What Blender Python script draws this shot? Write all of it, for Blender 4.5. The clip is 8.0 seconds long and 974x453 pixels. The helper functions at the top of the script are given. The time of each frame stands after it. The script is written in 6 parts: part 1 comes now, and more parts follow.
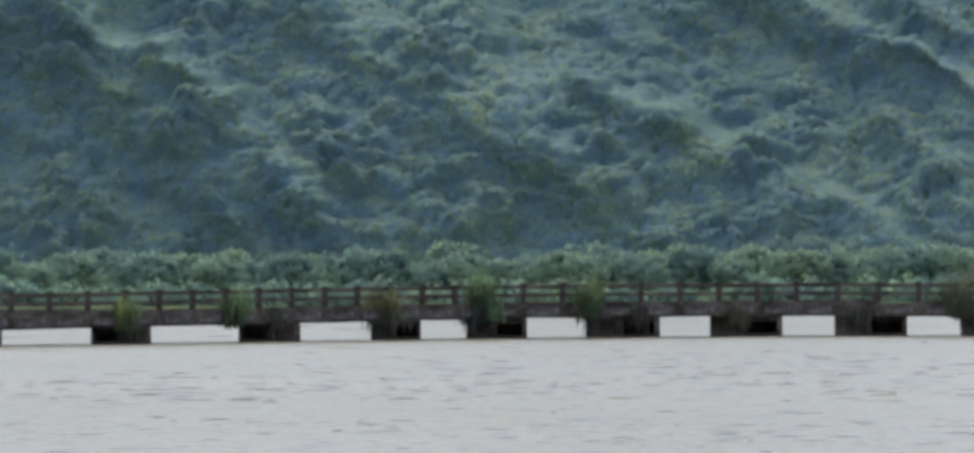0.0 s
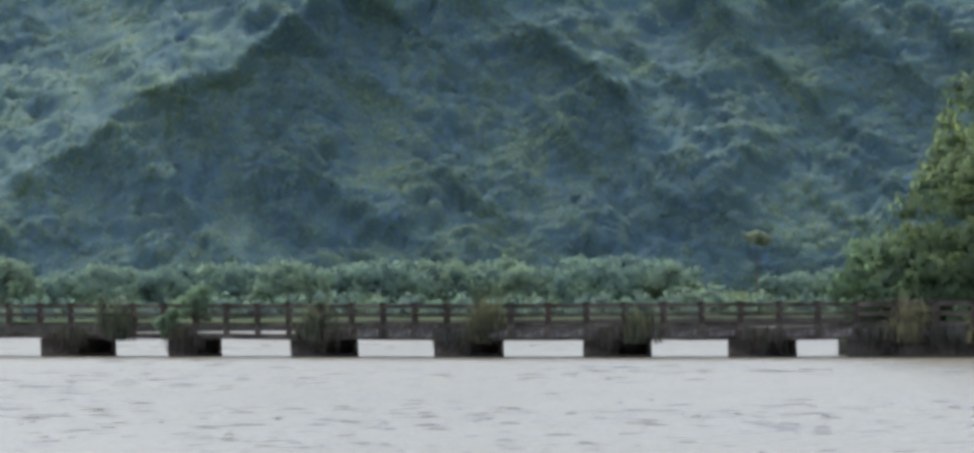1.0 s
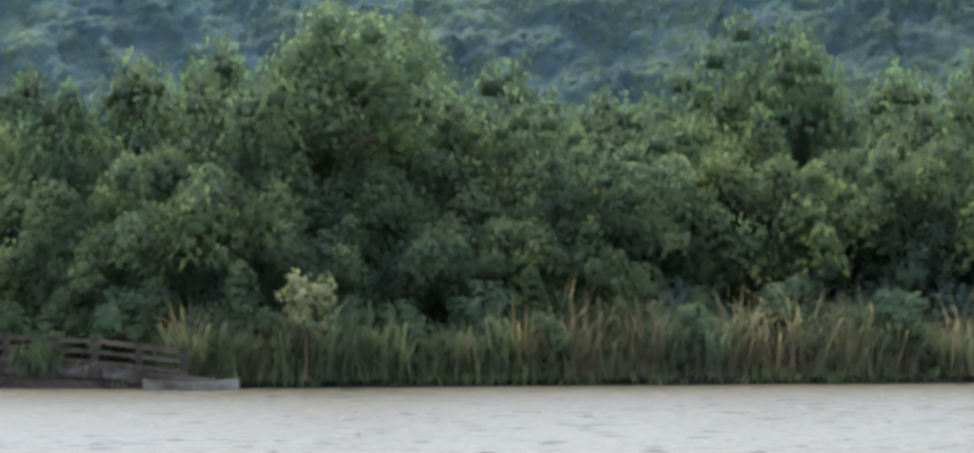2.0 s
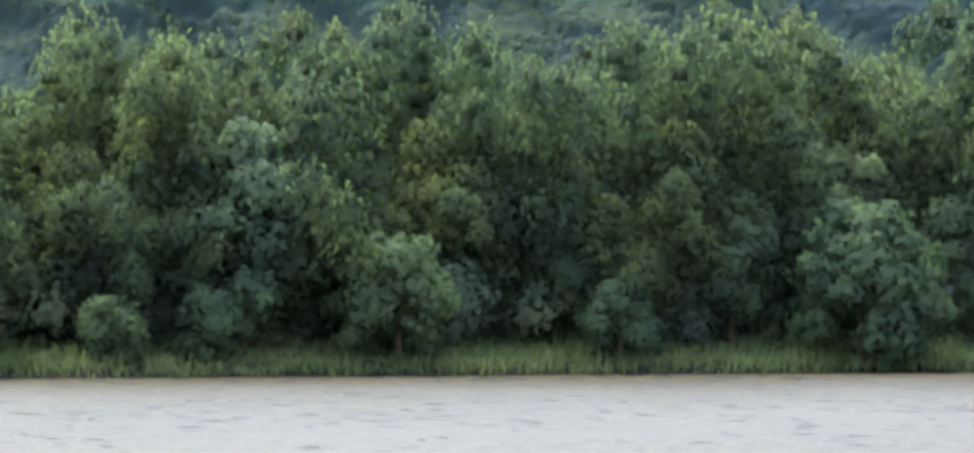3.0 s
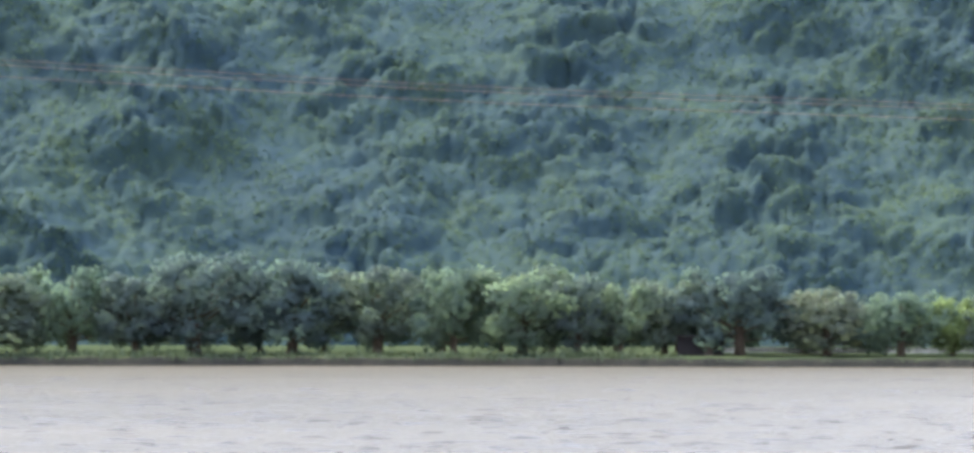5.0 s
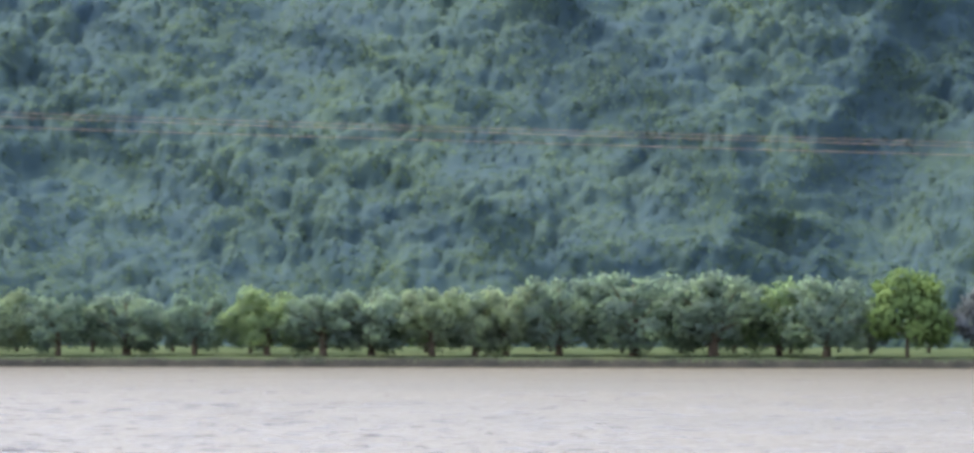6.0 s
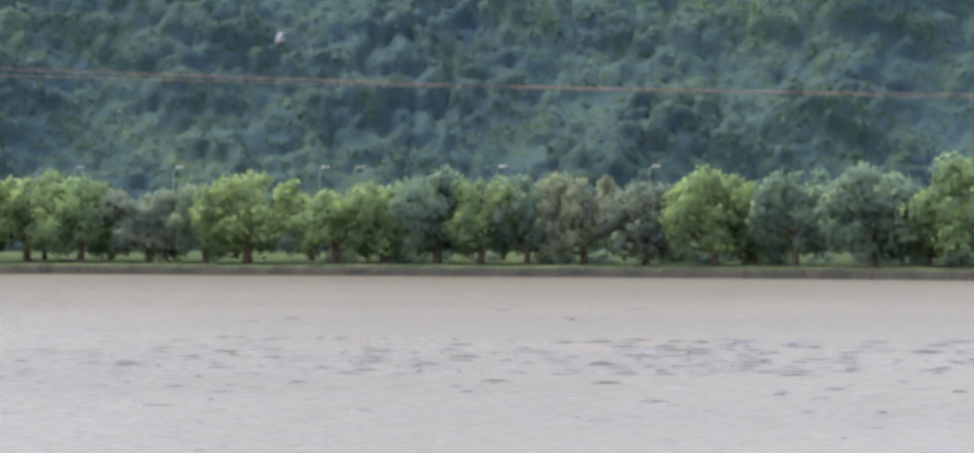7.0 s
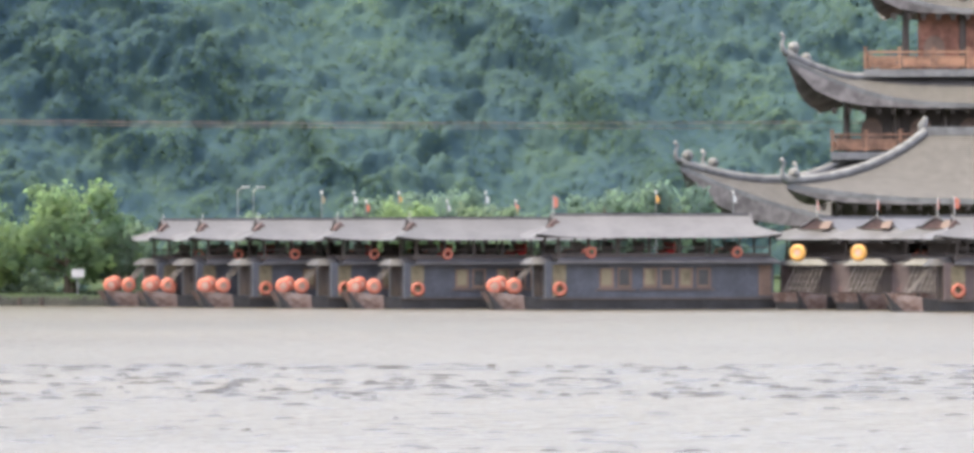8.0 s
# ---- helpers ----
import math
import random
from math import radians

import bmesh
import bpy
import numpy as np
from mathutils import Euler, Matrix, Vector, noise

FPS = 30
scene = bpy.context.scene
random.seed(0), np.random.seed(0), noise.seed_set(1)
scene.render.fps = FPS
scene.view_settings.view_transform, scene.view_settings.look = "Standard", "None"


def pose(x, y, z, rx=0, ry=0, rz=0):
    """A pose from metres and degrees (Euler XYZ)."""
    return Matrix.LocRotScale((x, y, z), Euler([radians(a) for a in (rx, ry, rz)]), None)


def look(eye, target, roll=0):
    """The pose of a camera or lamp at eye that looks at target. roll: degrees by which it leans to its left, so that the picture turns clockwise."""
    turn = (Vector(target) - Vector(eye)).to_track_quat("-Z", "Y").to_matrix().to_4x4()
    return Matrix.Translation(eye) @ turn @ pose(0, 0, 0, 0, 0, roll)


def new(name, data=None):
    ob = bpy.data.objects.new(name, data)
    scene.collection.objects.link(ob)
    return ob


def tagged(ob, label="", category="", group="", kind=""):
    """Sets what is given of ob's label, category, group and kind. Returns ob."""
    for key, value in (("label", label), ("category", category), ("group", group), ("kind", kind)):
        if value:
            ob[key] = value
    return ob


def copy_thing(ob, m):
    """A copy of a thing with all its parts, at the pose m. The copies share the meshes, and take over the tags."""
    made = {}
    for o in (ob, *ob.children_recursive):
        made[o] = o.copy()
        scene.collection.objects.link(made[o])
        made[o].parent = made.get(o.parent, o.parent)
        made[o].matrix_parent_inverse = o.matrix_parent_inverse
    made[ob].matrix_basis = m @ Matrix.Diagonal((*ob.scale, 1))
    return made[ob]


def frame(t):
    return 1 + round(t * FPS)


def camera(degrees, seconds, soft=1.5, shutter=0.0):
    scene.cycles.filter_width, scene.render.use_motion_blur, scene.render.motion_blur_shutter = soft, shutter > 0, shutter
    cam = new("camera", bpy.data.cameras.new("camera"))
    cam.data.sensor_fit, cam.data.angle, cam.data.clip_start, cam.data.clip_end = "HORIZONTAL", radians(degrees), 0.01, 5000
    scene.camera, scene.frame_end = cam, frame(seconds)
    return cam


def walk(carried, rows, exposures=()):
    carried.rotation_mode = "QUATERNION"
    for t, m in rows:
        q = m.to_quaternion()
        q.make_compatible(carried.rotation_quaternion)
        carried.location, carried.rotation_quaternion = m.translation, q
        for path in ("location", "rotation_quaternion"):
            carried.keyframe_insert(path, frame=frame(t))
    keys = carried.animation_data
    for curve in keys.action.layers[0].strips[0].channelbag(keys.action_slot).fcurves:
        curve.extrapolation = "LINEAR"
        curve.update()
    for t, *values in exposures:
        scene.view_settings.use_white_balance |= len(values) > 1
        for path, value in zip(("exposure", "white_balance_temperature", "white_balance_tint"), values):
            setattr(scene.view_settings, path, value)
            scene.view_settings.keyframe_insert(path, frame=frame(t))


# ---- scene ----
EYE = (0.0, 0.0, 3.5)
cam = camera(9.0, 8.0, soft=3.6)
# seconds, heading to the right of north, tilt upwards, roll (degrees)
TURNS = [
    (0.00, -50.039, 0.350, -0.25),
    (0.50, -44.262, 0.370, -0.45),
    (1.00, -39.183, 0.465, -0.58),
    (1.50, -34.553, 0.528, -0.35),
    (1.70, -32.620, 0.675, -0.20),
    (1.97, -29.807, 0.695, -0.15),
    (2.25, -26.654, 0.660, -0.11),
    (2.52, -23.117, 0.614, -0.09),
    (2.80, -19.153, 0.602, -0.10),
    (3.00, -16.105, 0.649, -0.15),
    (3.50, -8.593, 0.853, -0.18),
    (3.70, -5.326, 0.737, -0.15),
    (3.80, -3.618, 0.662, -0.15),
    (4.00, -0.012, 0.663, -0.15),
    (4.20, 3.520, 0.538, -0.05),
    (4.50, 8.386, 0.521, 0.00),
    (4.70, 11.285, 0.524, 0.08),
    (4.80, 12.544, 0.590, 0.08),
    (5.00, 14.787, 0.847, 0.10),
    (5.20, 16.801, 1.017, 0.08),
    (5.47, 19.716, 1.028, 0.07),
    (5.75, 22.941, 0.952, 0.05),
    (6.03, 26.497, 0.836, 0.05),
    (6.30, 30.403, 0.727, 0.06),
    (6.50, 33.377, 0.511, 0.12),
    (6.70, 36.638, 0.217, 0.12),
    (7.00, 41.343, -0.033, 0.10),
    (7.20, 44.414, -0.062, 0.10),
    (7.30, 45.564, -0.047, 0.08),
    (7.50, 47.531, 0.026, 0.05),
    (7.70, 49.073, 0.107, 0.00),
    (8.00, 50.936, 0.199, -0.07),
]


def heading(t, yaw, tilt, roll):
    a, e = radians(yaw), radians(tilt)
    ahead = Vector((math.sin(a) * math.cos(e), math.cos(a) * math.cos(e), math.sin(e)))
    return t, look(EYE, Vector(EYE) + 100 * ahead, roll)


walk(cam, [heading(*row) for row in TURNS],
     exposures=[(0.0, 0.45, 5920, 9), (1.0, 0.58, 5920, 9), (1.7, 0.85, 5920, 9), (2.8, 0.94, 5970, 9), (3.3, 1.38, 5970, 10), (3.7, 1.34, 5990, 10), (4.0, 1.05, 6020, 10), (4.2, 1.0, 6010, 11), (4.5, 1.06, 6030, 12), (5.0, 1.42, 6010, 15), (6.3, 1.40, 6150, 17), (7.0, 1.22, 6170, 18), (7.5, 1.54, 6220, 17), (8.0, 1.55, 6240, 16)])

# ---- daylight: a bright hazy sky, soft sun from the west, high ----
SUN_AZ, SUN_EL = radians(-55), radians(65)
world = bpy.data.worlds.new("hazy_sky")
scene.world = world
world.use_nodes = True
wn, wl = world.node_tree.nodes, world.node_tree.links
wn.clear()
sky = wn.new("ShaderNodeTexSky")
sky.sky_type, sky.sun_disc = "NISHITA", False
sky.sun_elevation, sky.sun_rotation = SUN_EL, SUN_AZ
sky.dust_density, sky.air_density, sky.ozone_density = 4.0, 1.0, 1.0
bg = wn.new("ShaderNodeBackground")
bg.inputs["Strength"].default_value = 0.15
cloud = wn.new("ShaderNodeMixRGB")
cloud.inputs["Fac"].default_value = 0.45
cloud.inputs[2].default_value = (9.2, 9.2, 9.4, 1)
wl.new(sky.outputs[0], cloud.inputs[1])
wl.new(cloud.outputs[0], bg.inputs["Color"])
wout = wn.new("ShaderNodeOutputWorld")
wl.new(bg.outputs[0], wout.inputs[0])

sun = new("sun", bpy.data.lights.new("sun", "SUN"))
sun.data.energy, sun.data.angle, sun.data.color = 2.4, radians(32), (1.0, 0.9, 0.5)
sun_dir = Vector((math.sin(SUN_AZ) * math.cos(SUN_EL), math.cos(SUN_AZ) * math.cos(SUN_EL), math.sin(SUN_EL)))
sun.matrix_world = look((0, 0, 60), Vector((0, 0, 60)) - sun_dir)


# ---- plan helpers: places by turn along the panorama and distance ----
FOCAL, MIDDLE = 9961.8, 8700.0


def bearing(u):
    return (u - MIDDLE) / FOCAL


def at(u, d, z=0.0):
    a = bearing(u)
    return Vector((d * math.sin(a), d * math.cos(a), z))


def facing(u, d, z=0.0, turn=0.0, s=1.0):
    """A pose at that place whose local x runs to the right across the view and y away from the water's middle."""
    return Matrix.Translation(at(u, d, z)) @ Matrix.Rotation(-bearing(u) + radians(turn), 4, "Z") @ Matrix.Scale(s, 4)


def along(table, u):
    return float(np.interp(u, [p[0] for p in table], [p[1] for p in table]))


FAR_SHORE = [(-12000, 420), (-1500, 420), (3000, 415), (8000, 450), (11000, 450), (14500, 430), (16000, 400), (17000, 374), (18500, 372), (30000, 420)]
ISLAND_SHORE = [(2360, 267), (2500, 264), (2700, 259), (3028, 249), (4000, 258), (6000, 275), (8000, 290), (8700, 296), (9060, 301)]
HILL_FOOT = [(-2500, 900), (600, 830), (1500, 760), (3000, 800), (6000, 640), (9000, 540), (12000, 520), (14200, 500), (19500, 520)]


# ---- materials ----
def material(name, build):
    m = bpy.data.materials.new(name)
    m.use_nodes = True
    t = m.node_tree
    t.nodes.clear()
    out = t.nodes.new("ShaderNodeOutputMaterial")
    t.links.new(build(t), out.inputs[0])
    return m


def node(t, kind, **values):
    n = t.nodes.new(kind)
    for key, v in values.items():
        n.inputs[key.replace("_", " ")].default_value = v
    return n


def noise_at(t, scale, detail=4.0, rough=0.55, space="Object"):
    co = t.nodes.new("ShaderNodeTexCoord") if space == "Object" else t.nodes.new("ShaderNodeNewGeometry")
    n = node(t, "ShaderNodeTexNoise", Scale=scale, Detail=detail, Roughness=rough)
    t.links.new(co.outputs["Object" if space == "Object" else "Position"], n.inputs["Vector"])
    return n.outputs[0]


def ramp(t, fac, stops):
    r = t.nodes.new("ShaderNodeValToRGB")
    els = r.color_ramp.elements
    while len(els) < len(stops):
        els.new(0.5)
    for e, (p, c) in zip(els, stops):
        e.position, e.color = p, (*c, 1)
    t.links.new(fac, r.inputs[0])
    return r.outputs[0]


def mixed(t, fac, a, b, how="MIX"):
    m = t.nodes.new("ShaderNodeMixRGB")
    m.blend_type = how
    for v, i in ((fac, 0), (a, 1), (b, 2)):
        if isinstance(v, (int, float)):
            m.inputs[i].default_value = v
        elif isinstance(v, tuple):
            m.inputs[i].default_value = (*v, 1)
        else:
            t.links.new(v, m.inputs[i])
    return m.outputs[0]


def foliage(name, dark, mid, light, scale=0.35, through_light=0.25, gloss=0.55, space="Object", west=None, east=None):
    """Leaves: colour varies by plant, by patch and by leaf; some light passes through."""
    def build(t):
        patch = noise_at(t, scale, 3.0, 0.6, space)
        col = ramp(t, patch, [(0.3, dark), (0.5, mid), (0.72, light)])
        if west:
            # haze painted in as colour: bluer and paler west, greener east, blended across
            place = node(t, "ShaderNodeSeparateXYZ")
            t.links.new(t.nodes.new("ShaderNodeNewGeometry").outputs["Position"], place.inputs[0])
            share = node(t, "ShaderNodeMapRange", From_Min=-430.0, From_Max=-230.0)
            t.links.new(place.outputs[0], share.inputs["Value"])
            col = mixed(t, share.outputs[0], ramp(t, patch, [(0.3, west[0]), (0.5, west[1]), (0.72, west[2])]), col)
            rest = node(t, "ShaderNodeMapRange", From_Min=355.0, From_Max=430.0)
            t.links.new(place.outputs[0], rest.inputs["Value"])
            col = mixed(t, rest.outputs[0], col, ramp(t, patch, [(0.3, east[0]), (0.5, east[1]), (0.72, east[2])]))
            # single crowns are yellower or bluer than their neighbours
            col = mixed(t, 1.0, col, ramp(t, noise_at(t, 0.22, 3.0, 0.7, space), [(0.36, (0.9, 0.93, 1.03)), (0.5, (1.0, 1.0, 1.0)), (0.62, (1.14, 1.09, 0.95))]), "MULTIPLY")
        info = t.nodes.new("ShaderNodeObjectInfo")
        plant = ramp(t, info.outputs["Random"], [(0.0, (0.84, 0.89, 0.92)), (0.5, (1.0, 1.0, 1.0)), (1.0, (1.16, 1.09, 0.92))])
        col = mixed(t, 1.0, col, plant, "MULTIPLY")
        geo = t.nodes.new("ShaderNodeNewGeometry")
        leaf = ramp(t, geo.outputs["Random Per Island"], [(0.0, (0.9, 0.91, 0.92)), (1.0, (1.1, 1.09, 1.06))])
        col = mixed(t, 1.0, col, leaf, "MULTIPLY")
        p = node(t, "ShaderNodeBsdfPrincipled", Roughness=gloss, IOR=1.4, Specular_IOR_Level=0.1)
        t.links.new(col, p.inputs["Base Color"])
        if not through_light:
            return p.outputs[0]
        tr = t.nodes.new("ShaderNodeBsdfTranslucent")
        t.links.new(mixed(t, 1.0, col, (1.06, 1.14, 0.88), "MULTIPLY"), tr.inputs["Color"])
        mx = node(t, "ShaderNodeMixShader", Fac=through_light)
        t.links.new(p.outputs[0], mx.inputs[1])
        t.links.new(tr.outputs[0], mx.inputs[2])
        return mx.outputs[0]
    return material(name, build)


def surface(name, dark, light, scale=1.5, rough=0.8, metal=0.0, grime=(0.5, 0.5, 0.5), grime_scale=0.4, bump=0.3, bump_scale=8.0, vary=0.15):
    """A plain material with grain, stains at a second scale and relief."""
    def build(t):
        col = ramp(t, noise_at(t, scale * 6, 5.0, 0.65), [(0.3, dark), (0.7, light)])
        stain = ramp(t, noise_at(t, grime_scale * 2, 4.0, 0.6), [(0.4, grime), (0.6, (1.0, 1.0, 1.0))])
        col = mixed(t, 1.0, col, stain, "MULTIPLY")
        info = t.nodes.new("ShaderNodeObjectInfo")
        each = ramp(t, info.outputs["Random"], [(0.0, (1 - vary,) * 3), (1.0, (1 + vary,) * 3)])
        col = mixed(t, 1.0, col, each, "MULTIPLY")
        p = node(t, "ShaderNodeBsdfPrincipled", Roughness=rough, Metallic=metal, Specular_IOR_Level=0.5 if rough < 0.7 else 0.2)
        t.links.new(col, p.inputs["Base Color"])
        b = node(t, "ShaderNodeBump", Strength=bump, Distance=0.03)
        t.links.new(noise_at(t, bump_scale, 4.0), b.inputs["Height"])
        t.links.new(b.outputs[0], p.inputs["Normal"])
        return p.outputs[0]
    return material(name, build)


def water_build(t):
    geo = t.nodes.new("ShaderNodeNewGeometry")

    def waves(scale, detail, stretch=(1, 1, 1), rough=0.55):
        mp = node(t, "ShaderNodeMapping")
        mp.inputs["Scale"].default_value = stretch
        t.links.new(geo.outputs["Position"], mp.inputs["Vector"])
        n = node(t, "ShaderNodeTexNoise", Scale=scale, Detail=detail, Roughness=rough)
        t.links.new(mp.outputs[0], n.inputs["Vector"])
        return n.outputs[0]
    p = node(t, "ShaderNodeBsdfPrincipled", Roughness=0.3, IOR=1.333)
    col = ramp(t, waves(0.03, 2.0), [(0.35, (0.083, 0.074, 0.056)), (0.7, (0.108, 0.095, 0.072))])
    t.links.new(col, p.inputs["Base Color"])
    # gusts roughen the surface in wide patches
    gust = ramp(t, waves(0.02, 4.0, (1, 1, 1), 0.6), [(0.42, (0.3, 0.3, 0.3)), (0.6, (1.0, 1.0, 1.0))])
    low = node(t, "ShaderNodeBump", Distance=0.7)
    t.links.new(gust, low.inputs["Strength"])
    t.links.new(waves(0.9, 2.0), low.inputs["Height"])
    high = node(t, "ShaderNodeBump", Strength=0.6, Distance=0.25)
    t.links.new(waves(2.6, 2.0), high.inputs["Height"])
    t.links.new(low.outputs[0], high.inputs["Normal"])
    t.links.new(high.outputs[0], p.inputs["Normal"])
    return p.outputs[0]


# lake water again, base colour darkened to paint in the crests' dark faces
def ripple_build(t):
    p = node(t, "ShaderNodeBsdfPrincipled", Roughness=0.25, IOR=1.333)
    t.links.new(ramp(t, noise_at(t, 0.5, 2.0, 0.5, "World"), [(0.35, (0.035, 0.033, 0.03)), (0.7, (0.055, 0.052, 0.045))]), p.inputs["Base Color"])
    return p.outputs[0]


M_WATER = material("lake_water", water_build)
M_RIPPLE = material("darkened_ripple_water", ripple_build)
M_GRASS = foliage("grass", (0.12, 0.17, 0.1), (0.16, 0.215, 0.12), (0.21, 0.25, 0.15), 0.12, 0.5)
# most leaf colours below have their blue raised to stand for haze
M_BAMBOO = foliage("bamboo_leaves", (0.092, 0.134, 0.115), (0.112, 0.158, 0.11), (0.14, 0.186, 0.102), 0.2, 0.66)
M_BROAD = foliage("broad_leaves", (0.17, 0.238, 0.205), (0.193, 0.264, 0.2), (0.22, 0.294, 0.185), 0.3, 0.66)
M_UNDER = foliage("undergrowth_leaves", (0.16, 0.215, 0.21), (0.185, 0.245, 0.215), (0.215, 0.275, 0.21), 0.3, 0.6)
M_SHRUB = foliage("shrub_leaves", (0.13, 0.19, 0.15), (0.15, 0.215, 0.15), (0.18, 0.25, 0.15), 0.3, 0.6)
M_SHORE_TREE = foliage("shore_tree_leaves", (0.138, 0.196, 0.205), (0.160, 0.225, 0.205), (0.189, 0.257, 0.194), 0.45, 0.66)
M_BELT = foliage("pale_wood_leaves", (0.13, 0.193, 0.222), (0.155, 0.22, 0.225), (0.186, 0.252, 0.215), 0.3, 0.6)
M_LIME = foliage("fresh_leaves", (0.09, 0.145, 0.06), (0.12, 0.185, 0.07), (0.16, 0.23, 0.08), 0.45, 0.3)
M_YOUNG = foliage("young_leaves", (0.158, 0.228, 0.158), (0.189, 0.264, 0.160), (0.228, 0.302, 0.158), 0.45, 0.66)
M_DULL = foliage("dull_leaves", (0.146, 0.184, 0.196), (0.168, 0.207, 0.200), (0.200, 0.229, 0.191), 0.45, 0.66)
M_SHADY = foliage("shady_leaves", (0.113, 0.159, 0.199), (0.128, 0.178, 0.199), (0.148, 0.197, 0.193), 0.45, 0.66)
M_PURPLE = foliage("dusky_leaves", (0.078, 0.096, 0.131), (0.096, 0.114, 0.144), (0.120, 0.134, 0.156), 0.45, 0.2)
# hill colours hold the distance haze: bluer and paler, most in the west
M_HILL = foliage("hazed_hill_forest", (0.036, 0.065, 0.085), (0.04, 0.071, 0.086), (0.047, 0.081, 0.084), 0.07, 0.15, 0.7, "World",
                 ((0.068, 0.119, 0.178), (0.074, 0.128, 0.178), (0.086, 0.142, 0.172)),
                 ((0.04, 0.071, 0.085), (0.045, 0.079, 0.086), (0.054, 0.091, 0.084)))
# crown tops: sunlight is painted in as a lighter, yellower leaf colour
M_HILL_LIT_TOP = foliage("lit_top_hill_leaves", (0.047, 0.083, 0.08), (0.058, 0.097, 0.08), (0.073, 0.113, 0.076), 0.07, 0.3, 0.7, "World",
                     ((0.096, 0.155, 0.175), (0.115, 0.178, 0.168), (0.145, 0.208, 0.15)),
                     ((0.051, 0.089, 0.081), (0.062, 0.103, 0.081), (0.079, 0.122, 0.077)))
M_REED = foliage("dry_reeds", (0.26, 0.225, 0.185), (0.32, 0.275, 0.22), (0.38, 0.325, 0.255), 0.3, 0.6)
M_REED_GREEN = foliage("green_reeds", (0.17, 0.23, 0.19), (0.21, 0.265, 0.205), (0.25, 0.295, 0.22), 0.4, 0.55)
M_TUFT_DRY = foliage("dry_tuft", (0.09, 0.098, 0.08), (0.12, 0.127, 0.1), (0.16, 0.162, 0.125), 0.3, 0.4)
M_VINE = foliage("dry_vines", (0.05, 0.052, 0.05), (0.075, 0.075, 0.07), (0.11, 0.105, 0.095), 0.5, 0.3)
M_TUFT_PALE = foliage("pale_tuft", (0.15, 0.14, 0.11), (0.19, 0.175, 0.135), (0.24, 0.215, 0.165), 0.3, 0.45)
M_TUFT_GREEN = foliage("green_tuft", (0.09, 0.125, 0.085), (0.115, 0.155, 0.095), (0.15, 0.185, 0.12), 0.4, 0.45)
M_BANK_GRASS = foliage("shore_blades", (0.06, 0.088, 0.08), (0.075, 0.105, 0.085), (0.1, 0.13, 0.09), 0.2, 0.4)
M_PALE_LEAF = foliage("pale_leaves", (0.24, 0.27, 0.22), (0.28, 0.31, 0.24), (0.33, 0.35, 0.26), 0.6, 0.5)
M_YELLOW = foliage("yellow_leaves", (0.19, 0.21, 0.12), (0.25, 0.26, 0.15), (0.32, 0.32, 0.19), 0.6, 0.3)
M_BARK = surface("bark", (0.07, 0.055, 0.04), (0.14, 0.11, 0.085), 2.0, 0.9, 0, (0.6, 0.6, 0.6), 0.5, 0.6, 10)
M_PALE_BARK = surface("pale_dead_bark", (0.2, 0.18, 0.14), (0.34, 0.3, 0.25), 2.0, 0.9, 0, (0.6, 0.6, 0.6), 0.5, 0.6, 10)
M_CONCRETE = surface("old_concrete", (0.05, 0.043, 0.038), (0.14, 0.12, 0.105), 1.2, 0.9, 0, (0.35, 0.34, 0.32), 0.35, 0.5, 9)
M_PALE_CONCRETE = surface("worn_pale_concrete", (0.085, 0.08, 0.078), (0.19, 0.18, 0.175), 0.8, 0.9, 0, (0.35, 0.34, 0.33), 0.6, 0.5, 9)
M_ROCK = surface("limestone", (0.15, 0.165, 0.2), (0.22, 0.235, 0.27), 0.6, 0.9, 0, (0.5, 0.5, 0.5), 0.2, 0.6, 4)


# ---- mesh helpers ----
def mesh_of(name, verts, faces, smooth=False):
    """A mesh from arrays; faces are rows of three or four corners."""
    verts, faces = np.asarray(verts, np.float32).reshape(-1, 3), np.asarray(faces, np.int32)
    me = bpy.data.meshes.new(name)
    k = faces.shape[1]
    me.vertices.add(len(verts))
    me.vertices.foreach_set("co", verts.ravel())
    me.loops.add(faces.size)
    me.loops.foreach_set("vertex_index", faces.ravel())
    me.polygons.add(len(faces))
    me.polygons.foreach_set("loop_start", np.arange(0, faces.size, k, dtype=np.int32))
    me.update(calc_edges=True)
    if smooth:
        me.polygons.foreach_set("use_smooth", np.ones(len(faces), bool))
    return me


